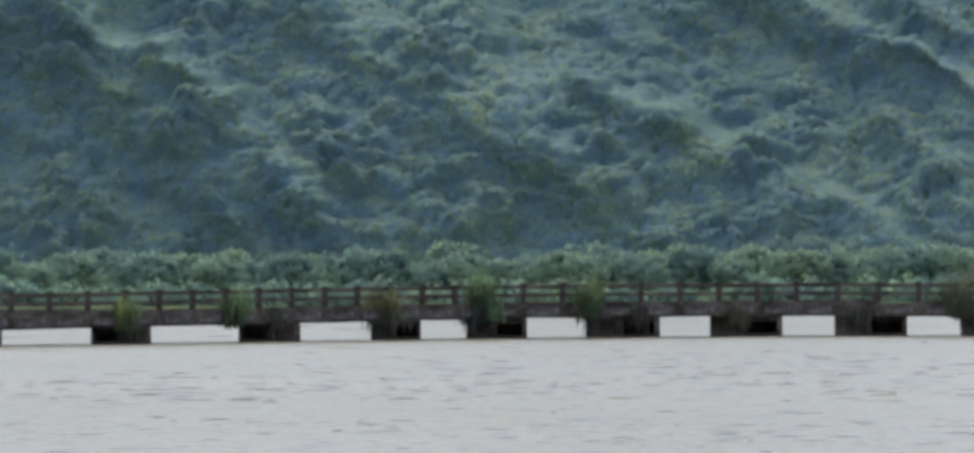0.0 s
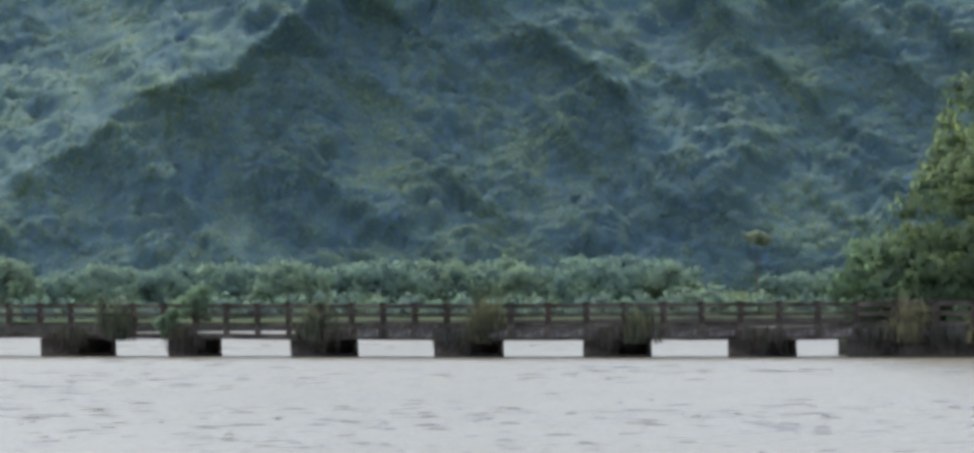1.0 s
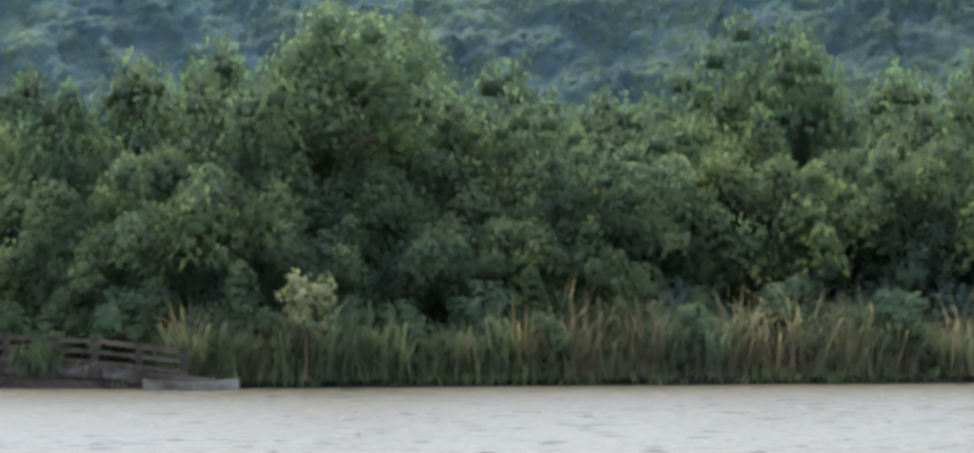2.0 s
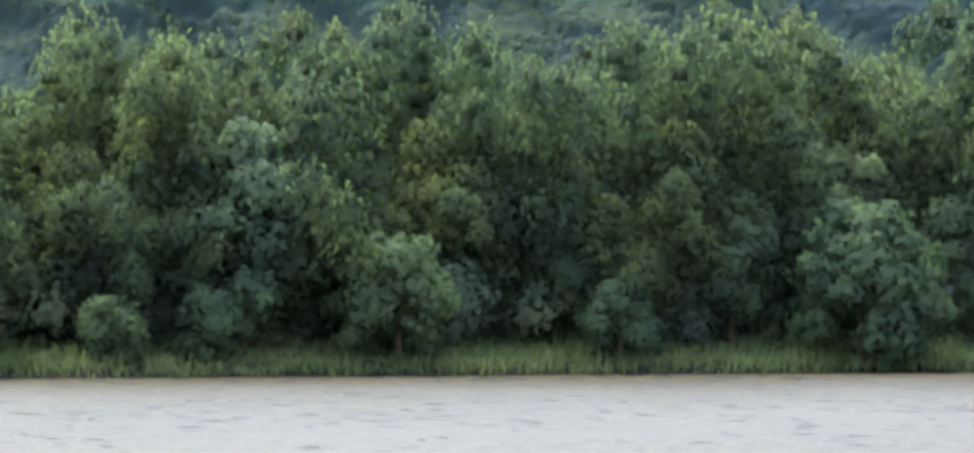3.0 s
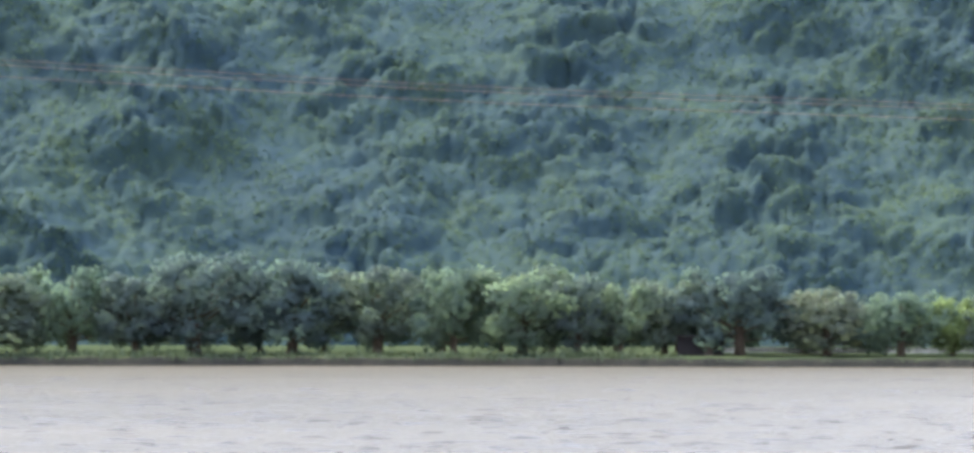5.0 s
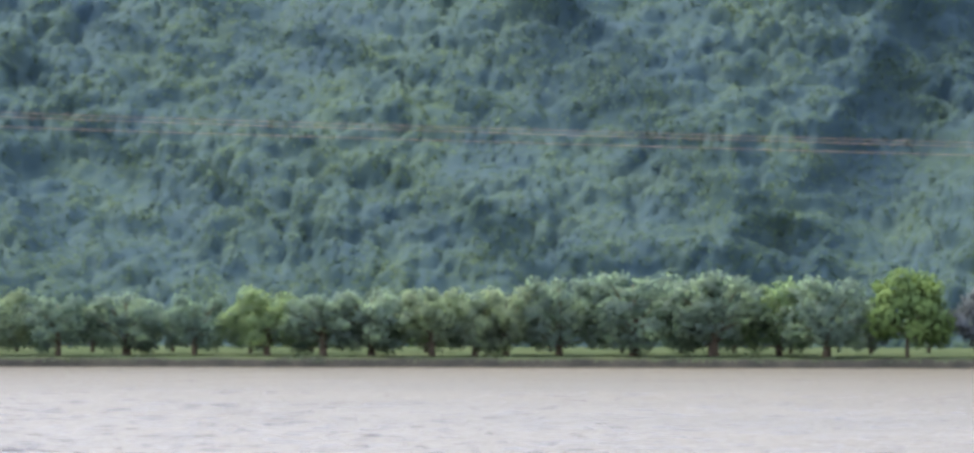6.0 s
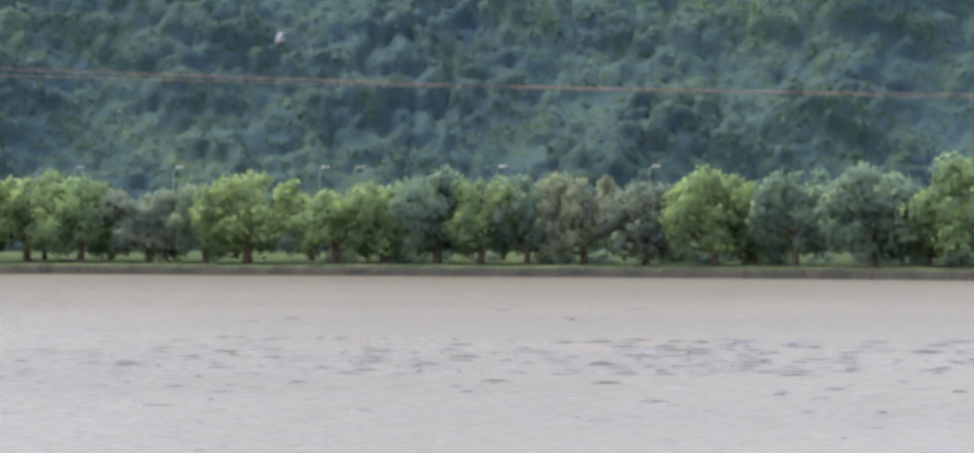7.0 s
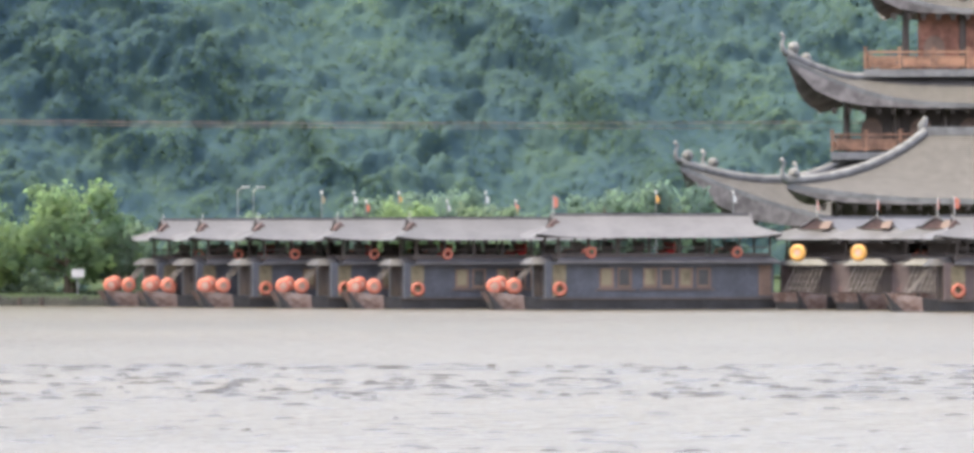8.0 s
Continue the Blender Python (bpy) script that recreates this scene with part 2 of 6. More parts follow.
class Geo:
    """Collects boxes, tubes and sheets for one mesh."""

    def __init__(self):
        self.v, self.f = [], []

    def add(self, verts, faces):
        n = len(self.v)
        self.v += [tuple(p) for p in verts]
        self.f += [tuple(i + n for i in f) for f in faces]
        return self

    def box(self, c, s, rz=0.0, taper=1.0, rx=0.0):
        m = Matrix.Translation(c) @ Matrix.Rotation(radians(rz), 4, "Z") @ Matrix.Rotation(radians(rx), 4, "X")
        pts = []
        for z in (-0.5, 0.5):
            k = taper if z > 0 else 1.0
            for x, y in ((-0.5, -0.5), (0.5, -0.5), (0.5, 0.5), (-0.5, 0.5)):
                pts.append(m @ Vector((x * s[0] * k, y * s[1] * k, z * s[2])))
        return self.add(pts, [(3, 2, 1, 0), (4, 5, 6, 7), (0, 1, 5, 4), (1, 2, 6, 5), (2, 3, 7, 6), (3, 0, 4, 7)])

    def tube(self, pts, radii, n=7):
        pts = [Vector(p) for p in pts]
        ring = []
        for i, p in enumerate(pts):
            d = (pts[min(i + 1, len(pts) - 1)] - pts[max(i - 1, 0)]).normalized()
            a = d.orthogonal().normalized()
            b = d.cross(a)
            for k in range(n):
                w = 2 * math.pi * k / n
                ring.append(p + (a * math.cos(w) + b * math.sin(w)) * radii[i])
        faces = [(i * n + k, i * n + (k + 1) % n, (i + 1) * n + (k + 1) % n, (i + 1) * n + k) for i in range(len(pts) - 1) for k in range(n)]
        faces += [tuple(reversed(range(n))), tuple(range((len(pts) - 1) * n, len(pts) * n))]
        return self.add(ring, faces)

    def ring(self, c, big, small, axis="Y", n=16, m=8):
        rot = {"Y": Matrix.Rotation(radians(90), 4, "X"), "X": Matrix.Rotation(radians(90), 4, "Y"), "Z": Matrix.Identity(4)}[axis]
        pts = []
        for i in range(n):
            a = 2 * math.pi * i / n
            for k in range(m):
                b = 2 * math.pi * k / m
                r = big + small * math.cos(b)
                pts.append(Vector(c) + rot @ Vector((r * math.cos(a), r * math.sin(a), small * math.sin(b))))
        return self.add(pts, [(i * m + k, ((i + 1) % n) * m + k, ((i + 1) % n) * m + (k + 1) % m, i * m + (k + 1) % m) for i in range(n) for k in range(m)])

    def prism(self, outline, y0, y1):
        """An outline in x and z, drawn out along y."""
        n = len(outline)
        pts = [(x, y0, z) for x, z in outline] + [(x, y1, z) for x, z in outline]
        return self.add(pts, [tuple(range(n)), tuple(reversed(range(n, 2 * n)))] + [(i, i + n, (i + 1) % n + n, (i + 1) % n) for i in range(n)])

    def mesh(self, name, smooth=False):
        me = bpy.data.meshes.new(name)
        me.from_pydata(self.v, [], self.f)
        bm = bmesh.new()
        bm.from_mesh(me)
        bmesh.ops.recalc_face_normals(bm, faces=bm.faces)
        bm.to_mesh(me)
        bm.free()
        if smooth:
            me.polygons.foreach_set("use_smooth", np.ones(len(me.polygons), bool))
        return me


def part(name, data, mat, parent=None, label="", smooth=False):
    if isinstance(data, Geo):
        data = data.mesh(name, smooth)
    if not data.materials:
        data.materials.append(mat)
    ob = new(name, data)
    ob.parent = parent
    return tagged(ob, label)


def thing(name, label, category, group="", m=None, kind=""):
    ob = tagged(new(name), label, category, group, kind)
    ob.empty_display_size = 0.2
    if m is not None:
        ob.matrix_basis = m
    return ob


def unit(a):
    return a / np.maximum(np.linalg.norm(a, axis=-1, keepdims=True), 1e-6)


def puffy(me, normals):
    """Leaves of one spray shade together, as a rounded mass."""
    me.polygons.foreach_set("use_smooth", np.ones(len(me.polygons), bool))
    me.normals_split_custom_set_from_vertices([tuple(n) for n in unit(normals).tolist()])
    return me


def leaf_sheet(name, c, axis, out, length, width, rng, face):
    v = leaf_points(c, axis, out, length, width, rng)
    return puffy(mesh_of(name, v, np.arange(len(v)).reshape(-1, 3)), np.repeat(unit(face) + 0.3 * unit(out) + rng.normal(size=face.shape) * 0.3, 3, 0))


def cube_ball():
    """A ball of 24 squares."""
    g, v, f = [-1.0, 0.0, 1.0], [], []
    for ax in range(3):
        for sgn in (-1, 1):
            n = len(v)
            for i in g:
                for j in g:
                    p = [0, 0, 0]
                    p[ax], p[(ax + 1) % 3], p[(ax + 2) % 3] = sgn, i * sgn, j
                    v.append(p)
            f += [(n + 3 * i + j, n + 3 * (i + 1) + j, n + 3 * (i + 1) + j + 1, n + 3 * i + j + 1) for i in (0, 1) for j in (0, 1)]
    return unit(np.array(v, float)), np.array(f)


def with_cores(name, leaf_v, face, c, r, flat, rng, coarse=False):
    """Leaves, and inside each clump a ragged mass of inner twigs and leaves that closes the crown."""
    bv, bf = cube_ball()
    if coarse:
        bv = unit(np.array([(-1, -1, -1), (1, -1, -1), (1, 1, -1), (-1, 1, -1), (-1, -1, 1), (1, -1, 1), (1, 1, 1), (-1, 1, 1)], float))
        bf = np.array([(3, 2, 1, 0), (4, 5, 6, 7), (0, 1, 5, 4), (1, 2, 6, 5), (2, 3, 7, 6), (3, 0, 4, 7)])
    wob = 1 + rng.uniform(-0.16, 0.16, (len(c), len(bv), 1))
    cv = c[:, None, :] + bv[None] * wob * r[:, None, None] * np.concatenate([np.ones((len(c), 1, 2)), flat[:, None, None]], 2)
    bf = np.concatenate([bf[:, :3], bf[:, [0, 2, 3]]])
    cf = (bf[None] + (np.arange(len(c)) * len(bv))[:, None, None]).reshape(-1, 3) + len(leaf_v)
    v = np.concatenate([leaf_v, cv.reshape(-1, 3)])
    normals = np.concatenate([np.repeat(face, 3, 0), np.tile(bv, (len(c), 1))])
    return puffy(mesh_of(name, v, np.concatenate([np.arange(len(leaf_v)).reshape(-1, 3), cf])), normals)


def leaf_points(c, axis, out, length, width, rng):
    """Pointed leaves: centre, direction of the midrib, and the side that they turn up."""
    n = len(c)
    axis, out = unit(axis), unit(out)
    side = unit(np.cross(axis, out) + 1e-4)
    length, width = length * rng.uniform(0.6, 1.3, (n, 1)), width * rng.uniform(0.6, 1.3, (n, 1))
    v = np.stack([c - axis * length / 2 + side * width / 2, c + axis * length / 2, c - axis * length / 2 - side * width / 2], 1)
    turned = (np.cross(v[:, 1] - v[:, 0], v[:, 2] - v[:, 0]) * out).sum(1) < 0
    v[turned] = v[turned][:, ::-1]
    return v.reshape(-1, 3)


def blob_leaves(name, seed, blobs, n, length, width, droop=0.5, shell=0.45):
    """Leaves laid in the outer shell of many clumps (x, y, z, radius, height ratio)."""
    rng = np.random.default_rng(seed)
    blobs = np.asarray(blobs, float)
    pick = rng.choice(len(blobs), n, p=blobs[:, 3] ** 2 / (blobs[:, 3] ** 2).sum())
    d = unit(rng.normal(size=(n, 3)) + (0, 0, 0.35))
    lump = 1 + 0.18 * np.sin(d[:, :1] * 7 + pick[:, None]) * np.cos(d[:, 2:] * 6 + d[:, 1:2] * 5)
    r = blobs[pick, 3:4] * (1.12 - shell * rng.random((n, 1)) ** 1.3) * lump
    c = blobs[pick, :3] + d * r * np.concatenate([np.ones((n, 2)), blobs[pick, 4:5]], 1)
    axis = np.cross(d, rng.normal(size=(n, 3))) + rng.normal(size=(n, 3)) * 0.35 + np.array((0, 0, -droop))
    out = unit(d + rng.normal(size=(n, 3)) * 0.3 + (0, 0, 0.25))
    lv = leaf_points(c, axis, out, length, width, rng)
    whole = unit(c - blobs[:, :3].mean(0))
    return with_cores(name, lv, d * 0.55 + whole * 0.7 + out * 0.1, blobs[:, :3], blobs[:, 3] * 0.44, blobs[:, 4], rng)


# ---- water, land and hills ----
rng = np.random.default_rng(11)


def disc(radii, n=180):
    v = [(0, 0, 0)] + [(r * math.sin(2 * math.pi * k / n), r * math.cos(2 * math.pi * k / n), 0) for r in radii for k in range(n)]
    f = [(0, 1 + (k + 1) % n, 1 + k) for k in range(n)]
    for i in range(len(radii) - 1):
        f += [(1 + i * n + k, 1 + i * n + (k + 1) % n, 1 + (i + 1) * n + (k + 1) % n, 1 + (i + 1) * n + k) for k in range(n)]
    return Geo().add(v, f)


tagged(part("water", disc([60, 140, 300, 460]), M_WATER), "wide grey lake with small wind ripples", "lake", kind="structure")


def ripples(count):
    """Low crests on the water, in bands where the wind touches it."""
    r = np.random.default_rng(17)
    v, f = [], []
    while len(f) < count * 6:
        d = 34867 / r.uniform(95, 380)
        u = r.uniform(-900, 18500)
        p = at(u, d)
        gust = noise.noise((p.x * 0.006, p.y * 0.006, 0)) + 0.6 * noise.noise((p.x * 0.03, p.y * 0.03, 3)) + np.interp(u, [14900, 15700], [0, 1]) * (0.45 if 142 < d < 186 else -0.55)
        if gust + r.normal() * 0.2 < 0.12:
            continue
        n, half, wide, high = 3, r.uniform(0.12, 0.7) * d / 200, r.uniform(0.2, 0.4), (0.013 + 0.036 * r.random() ** 2) * np.interp(u, [13000, 13800, 14900, 15700], [1.0, 0.6, 0.6, 1.45]) * np.interp(d, [95, 150], [0.45, 1.0])
        turn = -bearing(u) + r.normal() * 0.25
        base = len(v)
        bend = r.normal() * 0.15
        for k in range(n + 1):
            q = k / n * 2 - 1
            h = (1.15 - q * q) * high * 0.87
            for y, z in ((-wide * 0.35, -0.01), (0.0, h), (wide * 0.65, -0.01)):
                x, y = q * half, y * (1.05 - q * q * 0.6) + bend * q * q
                v.append((p.x + x * math.cos(turn) - y * math.sin(turn), p.y + x * math.sin(turn) + y * math.cos(turn), z))
        f += [(base + 3 * k + j, base + 3 * k + 3 + j, base + 3 * k + 4 + j, base + 3 * k + 1 + j) for k in range(n) for j in (0, 1)]
    return mesh_of("ripples", v, f)


tagged(part("ripples", ripples(14000), M_RIPPLE), "low wind ripples on the lake", "ripples", kind="stuff")


def land():
    """One sheet from the far shore to the horizon, all the way round; a low bank at the water."""
    turns = np.concatenate([np.arange(-4000, 20000, 60), np.linspace(20000, -4000 + 2 * math.pi * FOCAL, 160)[1:-1]])
    steps = [(-4, -1.2), (-0.1, -0.2), (0.12, 0.42), (0.5, 0.62), (5, 0.75), (14, 0.95), (40, 1.1), (120, 1.2), (400, 1.4), (1200, 2), (4200, 3)]
    v = []
    for off, z in steps:
        for u in turns:
            wob = 1.6 * noise.noise((u * 0.004, 0.3, 0)) + 0.7 * noise.noise((u * 0.02, 4.3, 0))
            d = along(FAR_SHORE, u) if u < 20000 else 420
            v.append(at(u, d + off + (wob if off < 60 else 0), z + (0.12 * noise.noise((u * 0.03, off, 0)) if 0 < off < 60 else 0)))
    n = len(turns)
    f = [(i * n + k, i * n + (k + 1) % n, (i + 1) * n + (k + 1) % n, (i + 1) * n + k) for i in range(len(steps) - 1) for k in range(n)]
    return Geo().add(v, f)


def land_build(t, lush=1.0):
    geo = t.nodes.new("ShaderNodeNewGeometry")
    z = t.nodes.new("ShaderNodeSeparateXYZ")
    t.links.new(geo.outputs["Position"], z.inputs[0])
    n = noise_at(t, 0.6, 5.0, 0.6, "World")
    grass = ramp(t, noise_at(t, 0.12, 5.0, 0.6, "World"), [(p, tuple(v * lush for v in c)) for p, c in ((0.35, (0.035, 0.055, 0.03)), (0.5, (0.055, 0.08, 0.042)), (0.7, (0.09, 0.11, 0.06)))])
    soil = ramp(t, n, [(0.3, (0.018, 0.02, 0.021)), (0.7, (0.04, 0.04, 0.038))])
    mth = t.nodes.new("ShaderNodeMath")
    mth.operation = "MULTIPLY_ADD"
    t.links.new(n, mth.inputs[0])
    mth.inputs[1].default_value = 0.5
    t.links.new(z.outputs[2], mth.inputs[2])
    edge = ramp(t, mth.outputs[0], [(0.78, (0, 0, 0)), (0.92, (1, 1, 1))])
    p = node(t, "ShaderNodeBsdfPrincipled", Roughness=0.95, Specular_IOR_Level=0.05)
    t.links.new(mixed(t, edge, soil, grass), p.inputs["Base Color"])
    b = node(t, "ShaderNodeBump", Strength=0.6, Distance=0.2)
    t.links.new(noise_at(t, 2.5, 5.0, 0.6, "World"), b.inputs["Height"])
    t.links.new(b.outputs[0], p.inputs["Normal"])
    return p.outputs[0]


tagged(part("ground", land(), material("shore_grass", lambda t: land_build(t, 0.8)), smooth=True), "flat grassy shore with a low earth bank", "ground", kind="structure")


def wavy(u, v, size, seed, octaves=4):
    """Smooth rolling noise on arrays, about -1 to 1."""
    total, amp = np.zeros_like(u), 1.0
    for o in range(octaves):
        r = np.random.default_rng(seed + o)
        part_sum = np.zeros_like(u)
        for _ in range(5):
            a, ph = r.uniform(0, 2 * math.pi, 2)
            k = 2 * math.pi / size * r.uniform(0.7, 1.4)
            part_sum += np.sin((u * math.cos(a) + v * math.sin(a)) * k + ph)
        total += amp * part_sum / 3.2
        amp, size = amp * 0.5, size * 0.5
    return total


# how far the slope leans back, for each metre of height: gentle slopes catch the sun, steep sides stay in shade
LEAN = [(-2300, 0.75), (-300, 0.7), (100, 0.75), (420, 1.15), (1100, 1.05), (1400, 0.75), (3200, 0.7), (7000, 0.85), (9300, 0.85), (10300, 0.9), (11000, 1.05), (12800, 1.0), (13300, 0.85), (13750, 0.8), (13950, 1.2), (14500, 1.05), (14850, 0.7), (15100, 0.55), (16600, 0.6), (17200, 1.05), (19800, 1.1)]
# spurs that run down to the plain: how far they stand out, how wide they fall away to the west and to the east, and the turns and heights of the crest
SPURS = [(14, 420, 80, (-900, 50), (-654, 36), (-554, 33), (-454, 28), (-394, 22), (-334, 14), (-270, 6)),
         (14, 330, 90, (-400, 52), (-60, 41), (10, 36), (66, 29), (120, 24)),
         (12, 300, 70, (40, 31), (176, 25), (266, 22), (396, 18), (546, 11), (640, 5)),
         (10, 170, 60, (420, 44), (600, 33), (760, 28), (860, 20), (960, 9)),
         (9, 140, 70, (820, 46), (900, 38), (1010, 31), (1090, 23), (1120, 15)),
         (17, 260, 240, (1800, 50), (1610, 37), (1500, 31), (1370, 26), (1170, 16), (1050, 6)),
         (6, 300, 420, (1900, 50), (2150, 30), (2300, 8)),
         (5, 170, 130, (9500, 36), (9640, 26), (9800, 19), (9990, 14), (10200, 8)),
         (5, 150, 120, (10420, 34), (10560, 28), (10700, 22), (10760, 12)),
         (6, 170, 160, (10080, 30), (10250, 22), (10500, 12), (10640, 6)),
         (4, 180, 140, (10500, 38), (10700, 30), (10830, 22), (11000, 14), (11150, 6)),
         (4, 160, 150, (11300, 36), (11500, 26), (11650, 18), (11800, 9)),
         (7, 180, 150, (12000, 36), (12250, 25), (12500, 12)),
         (9, 200, 120, (13150, 40), (13400, 28), (13530, 22), (13640, 12)),
         (12, 150, 420, (14430, 40), (14310, 30), (14190, 20), (14110, 13), (14010, 5)),
         (6, 200, 260, (14800, 44), (14700, 24), (14560, 8)),
         (7, 220, 200, (16350, 44), (16450, 28), (16500, 8)),
         (9, 220, 150, (16750, 40), (17000, 27), (17250, 16), (17420, 7)),
         (8, 200, 150, (17250, 40), (17500, 27), (17750, 15), (17900, 7))]


# metres along the foot of the hills
FOOT_U = np.arange(-2600.0, 20300.0, 50.0)
FOOT_W = np.cumsum(np.interp(FOOT_U, [p[0] for p in HILL_FOOT], [p[1] for p in HILL_FOOT])) * 50 / FOCAL


def hill_depth(u, z):
    """How far away the forest's surface lies, over turn u and height z: spurs that run down to the plain, and gullies."""
    foot = np.interp(u, [p[0] for p in HILL_FOOT], [p[1] for p in HILL_FOOT])
    w = np.interp(u, FOOT_U, FOOT_W)
    wob = 42 * wavy(w, z, 30, 77, 4)
    bent = u - np.interp(u, [-2300, 200, 900, 1400, 19800], [-18, -18, 10, 4, 12]) * (z - 15) + wob
    lean = np.interp(bent, [p[0] for p in LEAN], [p[1] for p in LEAN])
    rise = np.clip(z / 12 + 0.2, 0, 1)
    calm = np.interp(u, [14300, 14800, 16400, 17200], [1, 0.6, 0.6, 1])
    # water has cut the slopes along lines that run down to the east
    run = w + np.interp(u, [-2300, 12900, 13800, 14400, 19800], [1.1, 1.2, 0.2, 0.8, 1.2]) * z
    rough = 2.0 * wavy(w + 0.8 * z, z * 0.5, 45, 5, 3) + 1.3 * np.abs(wavy(run, z * 0.22, 34, 21, 2)) + 0.8 * wavy(run, z * 0.5, 13, 41, 2)
    stand = np.zeros_like(u)
    for high, west, east, *crest in SPURS:
        cz, cu = [p[1] for p in crest[::-1]], [p[0] for p in crest[::-1]]
        off = u + 0.8 * wob - np.interp(z, cz, cu)
        off = np.where(off < 0, off / west, off / east)
        past = np.clip(np.maximum((z - cz[-1]) / 6, (cz[0] - z) / 10), 0, None)
        stand = np.maximum(stand, 0.6 * high * np.exp(-np.abs(off) ** 1.3 * 1.6 - past ** 2))
    return foot + z * lean + (rough - stand) * rise * calm, w


def domes(u, v, seed):
    """Rounded tree tops on a jittered grid of unit cells: the height of the dome over each point, 0 to 1."""
    best = np.zeros_like(u)
    iu, iv = np.floor(u), np.floor(v)
    for du in (-1, 0, 1):
        for dv in (-1, 0, 1):
            a, b = iu + du, iv + dv
            h = np.sin(a * 127.1 + b * 311.7 + seed) * 43758.5453
            h1 = h - np.floor(h)
            g = np.sin(a * 269.5 + b * 183.3 + seed * 1.7) * 24634.634
            h2 = g - np.floor(g)
            rad = 0.5 + 0.32 * h2
            d2 = ((u - a - 0.1 - 0.8 * h1) ** 2 + (v - b - 0.1 - 0.8 * h2) ** 2) / rad ** 2
            best = np.maximum(best, np.sqrt(np.clip(1 - d2, 0, 1)) * (0.45 + 0.55 * h1))
    return best


def hills(u0, u1):
    """The forest canopy as a closed rolling surface: tree tops of four sizes on spurs and gullies."""
    us = np.arange(u0, u1 + 1, 7.0)
    zs = np.concatenate([np.linspace(-1.0, 46, HILL_ROWS), np.linspace(47, 120, 16)])
    u, z = np.meshgrid(us, zs)
    d, w = hill_depth(u, z)
    size = float(62 * np.interp(us, [p[0] for p in HILL_FOOT], [p[1] for p in HILL_FOOT]).mean() / FOCAL)
    fold = d - np.interp(us, [p[0] for p in HILL_FOOT], [p[1] for p in HILL_FOOT]) - 0.9 * z
    ww = w - 0.4 * fold + 0.9 * wavy(w, z * 1.3, 7, 60, 2) + 0.35 * wavy(w, z * 1.3, 1.9, 64, 2)
    slope = z * 1.3 + 0.2 * fold + 0.6 * wavy(w, z, 8, 50, 2) + 0.3 * wavy(w, z, 2.1, 54, 2)
    tall = 0.75 + 0.35 * wavy(w, z, 22, 90, 2)
    swell = np.zeros_like(u)
    for k, (across, high) in enumerate(((2.4, 0.36), (1.2, 0.38), (0.62, 0.31), (0.34, 0.21), (0.2, 0.11))):
        bump = domes(ww / size / across, slope / size / across / 0.9, 1.0 + k)
        swell += high * bump
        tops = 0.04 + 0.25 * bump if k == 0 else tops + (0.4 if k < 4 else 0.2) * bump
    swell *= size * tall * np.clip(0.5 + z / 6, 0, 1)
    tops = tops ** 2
    d, z2 = d - 0.8 * swell, z + 0.75 * swell
    crest = 84 + 22 * wavy(w, w * 0, 260, 31, 3)
    over = np.clip(z2 - crest, 0, None)
    z2, d = z2 - over * 0.85, d + over * 1.6
    a = (u - MIDDLE) / FOCAL
    v = np.stack([d * np.sin(a), d * np.cos(a), z2], -1).reshape(-1, 3)
    n = len(us)
    i, k = np.meshgrid(np.arange(len(zs) - 1), np.arange(n - 1), indexing="ij")
    q = (i * n + k).ravel()
    return v, np.stack([q, q + 1, q + n + 1, q + n], 1), n, size, tops


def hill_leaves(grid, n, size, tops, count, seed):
    """Leaf sprays on the crown tops; their lighter, yellower colour stands for sunlight there."""
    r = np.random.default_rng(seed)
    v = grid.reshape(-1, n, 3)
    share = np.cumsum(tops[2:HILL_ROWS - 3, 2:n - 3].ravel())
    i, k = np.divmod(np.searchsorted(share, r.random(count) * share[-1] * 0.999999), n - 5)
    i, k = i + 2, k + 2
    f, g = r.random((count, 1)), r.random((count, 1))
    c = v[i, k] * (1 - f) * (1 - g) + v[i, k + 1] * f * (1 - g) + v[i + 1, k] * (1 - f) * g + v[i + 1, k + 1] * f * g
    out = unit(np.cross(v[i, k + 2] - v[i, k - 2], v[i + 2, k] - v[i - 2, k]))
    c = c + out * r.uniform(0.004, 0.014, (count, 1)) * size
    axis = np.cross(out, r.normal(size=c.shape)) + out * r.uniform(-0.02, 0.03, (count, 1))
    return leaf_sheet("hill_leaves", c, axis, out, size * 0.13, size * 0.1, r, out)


HILL_ROWS = 128
for lo, hi, mat, label, seed, count in ((-2304, 6404, M_HILL, "forest tinted blue for haze on the steep hills behind the bridge", 3, 190000), (6194, 19800, M_HILL, "green forest with a blue haze tint on the steep hills behind the shore", 4, 300000)):
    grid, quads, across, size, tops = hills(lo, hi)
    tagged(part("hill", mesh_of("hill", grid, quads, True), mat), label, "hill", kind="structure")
    tagged(part("hill_leaves", hill_leaves(grid, across, size, tops, count, seed), M_HILL_LIT_TOP), "sprays of leaves of the hill forest", "foliage", kind="stuff")


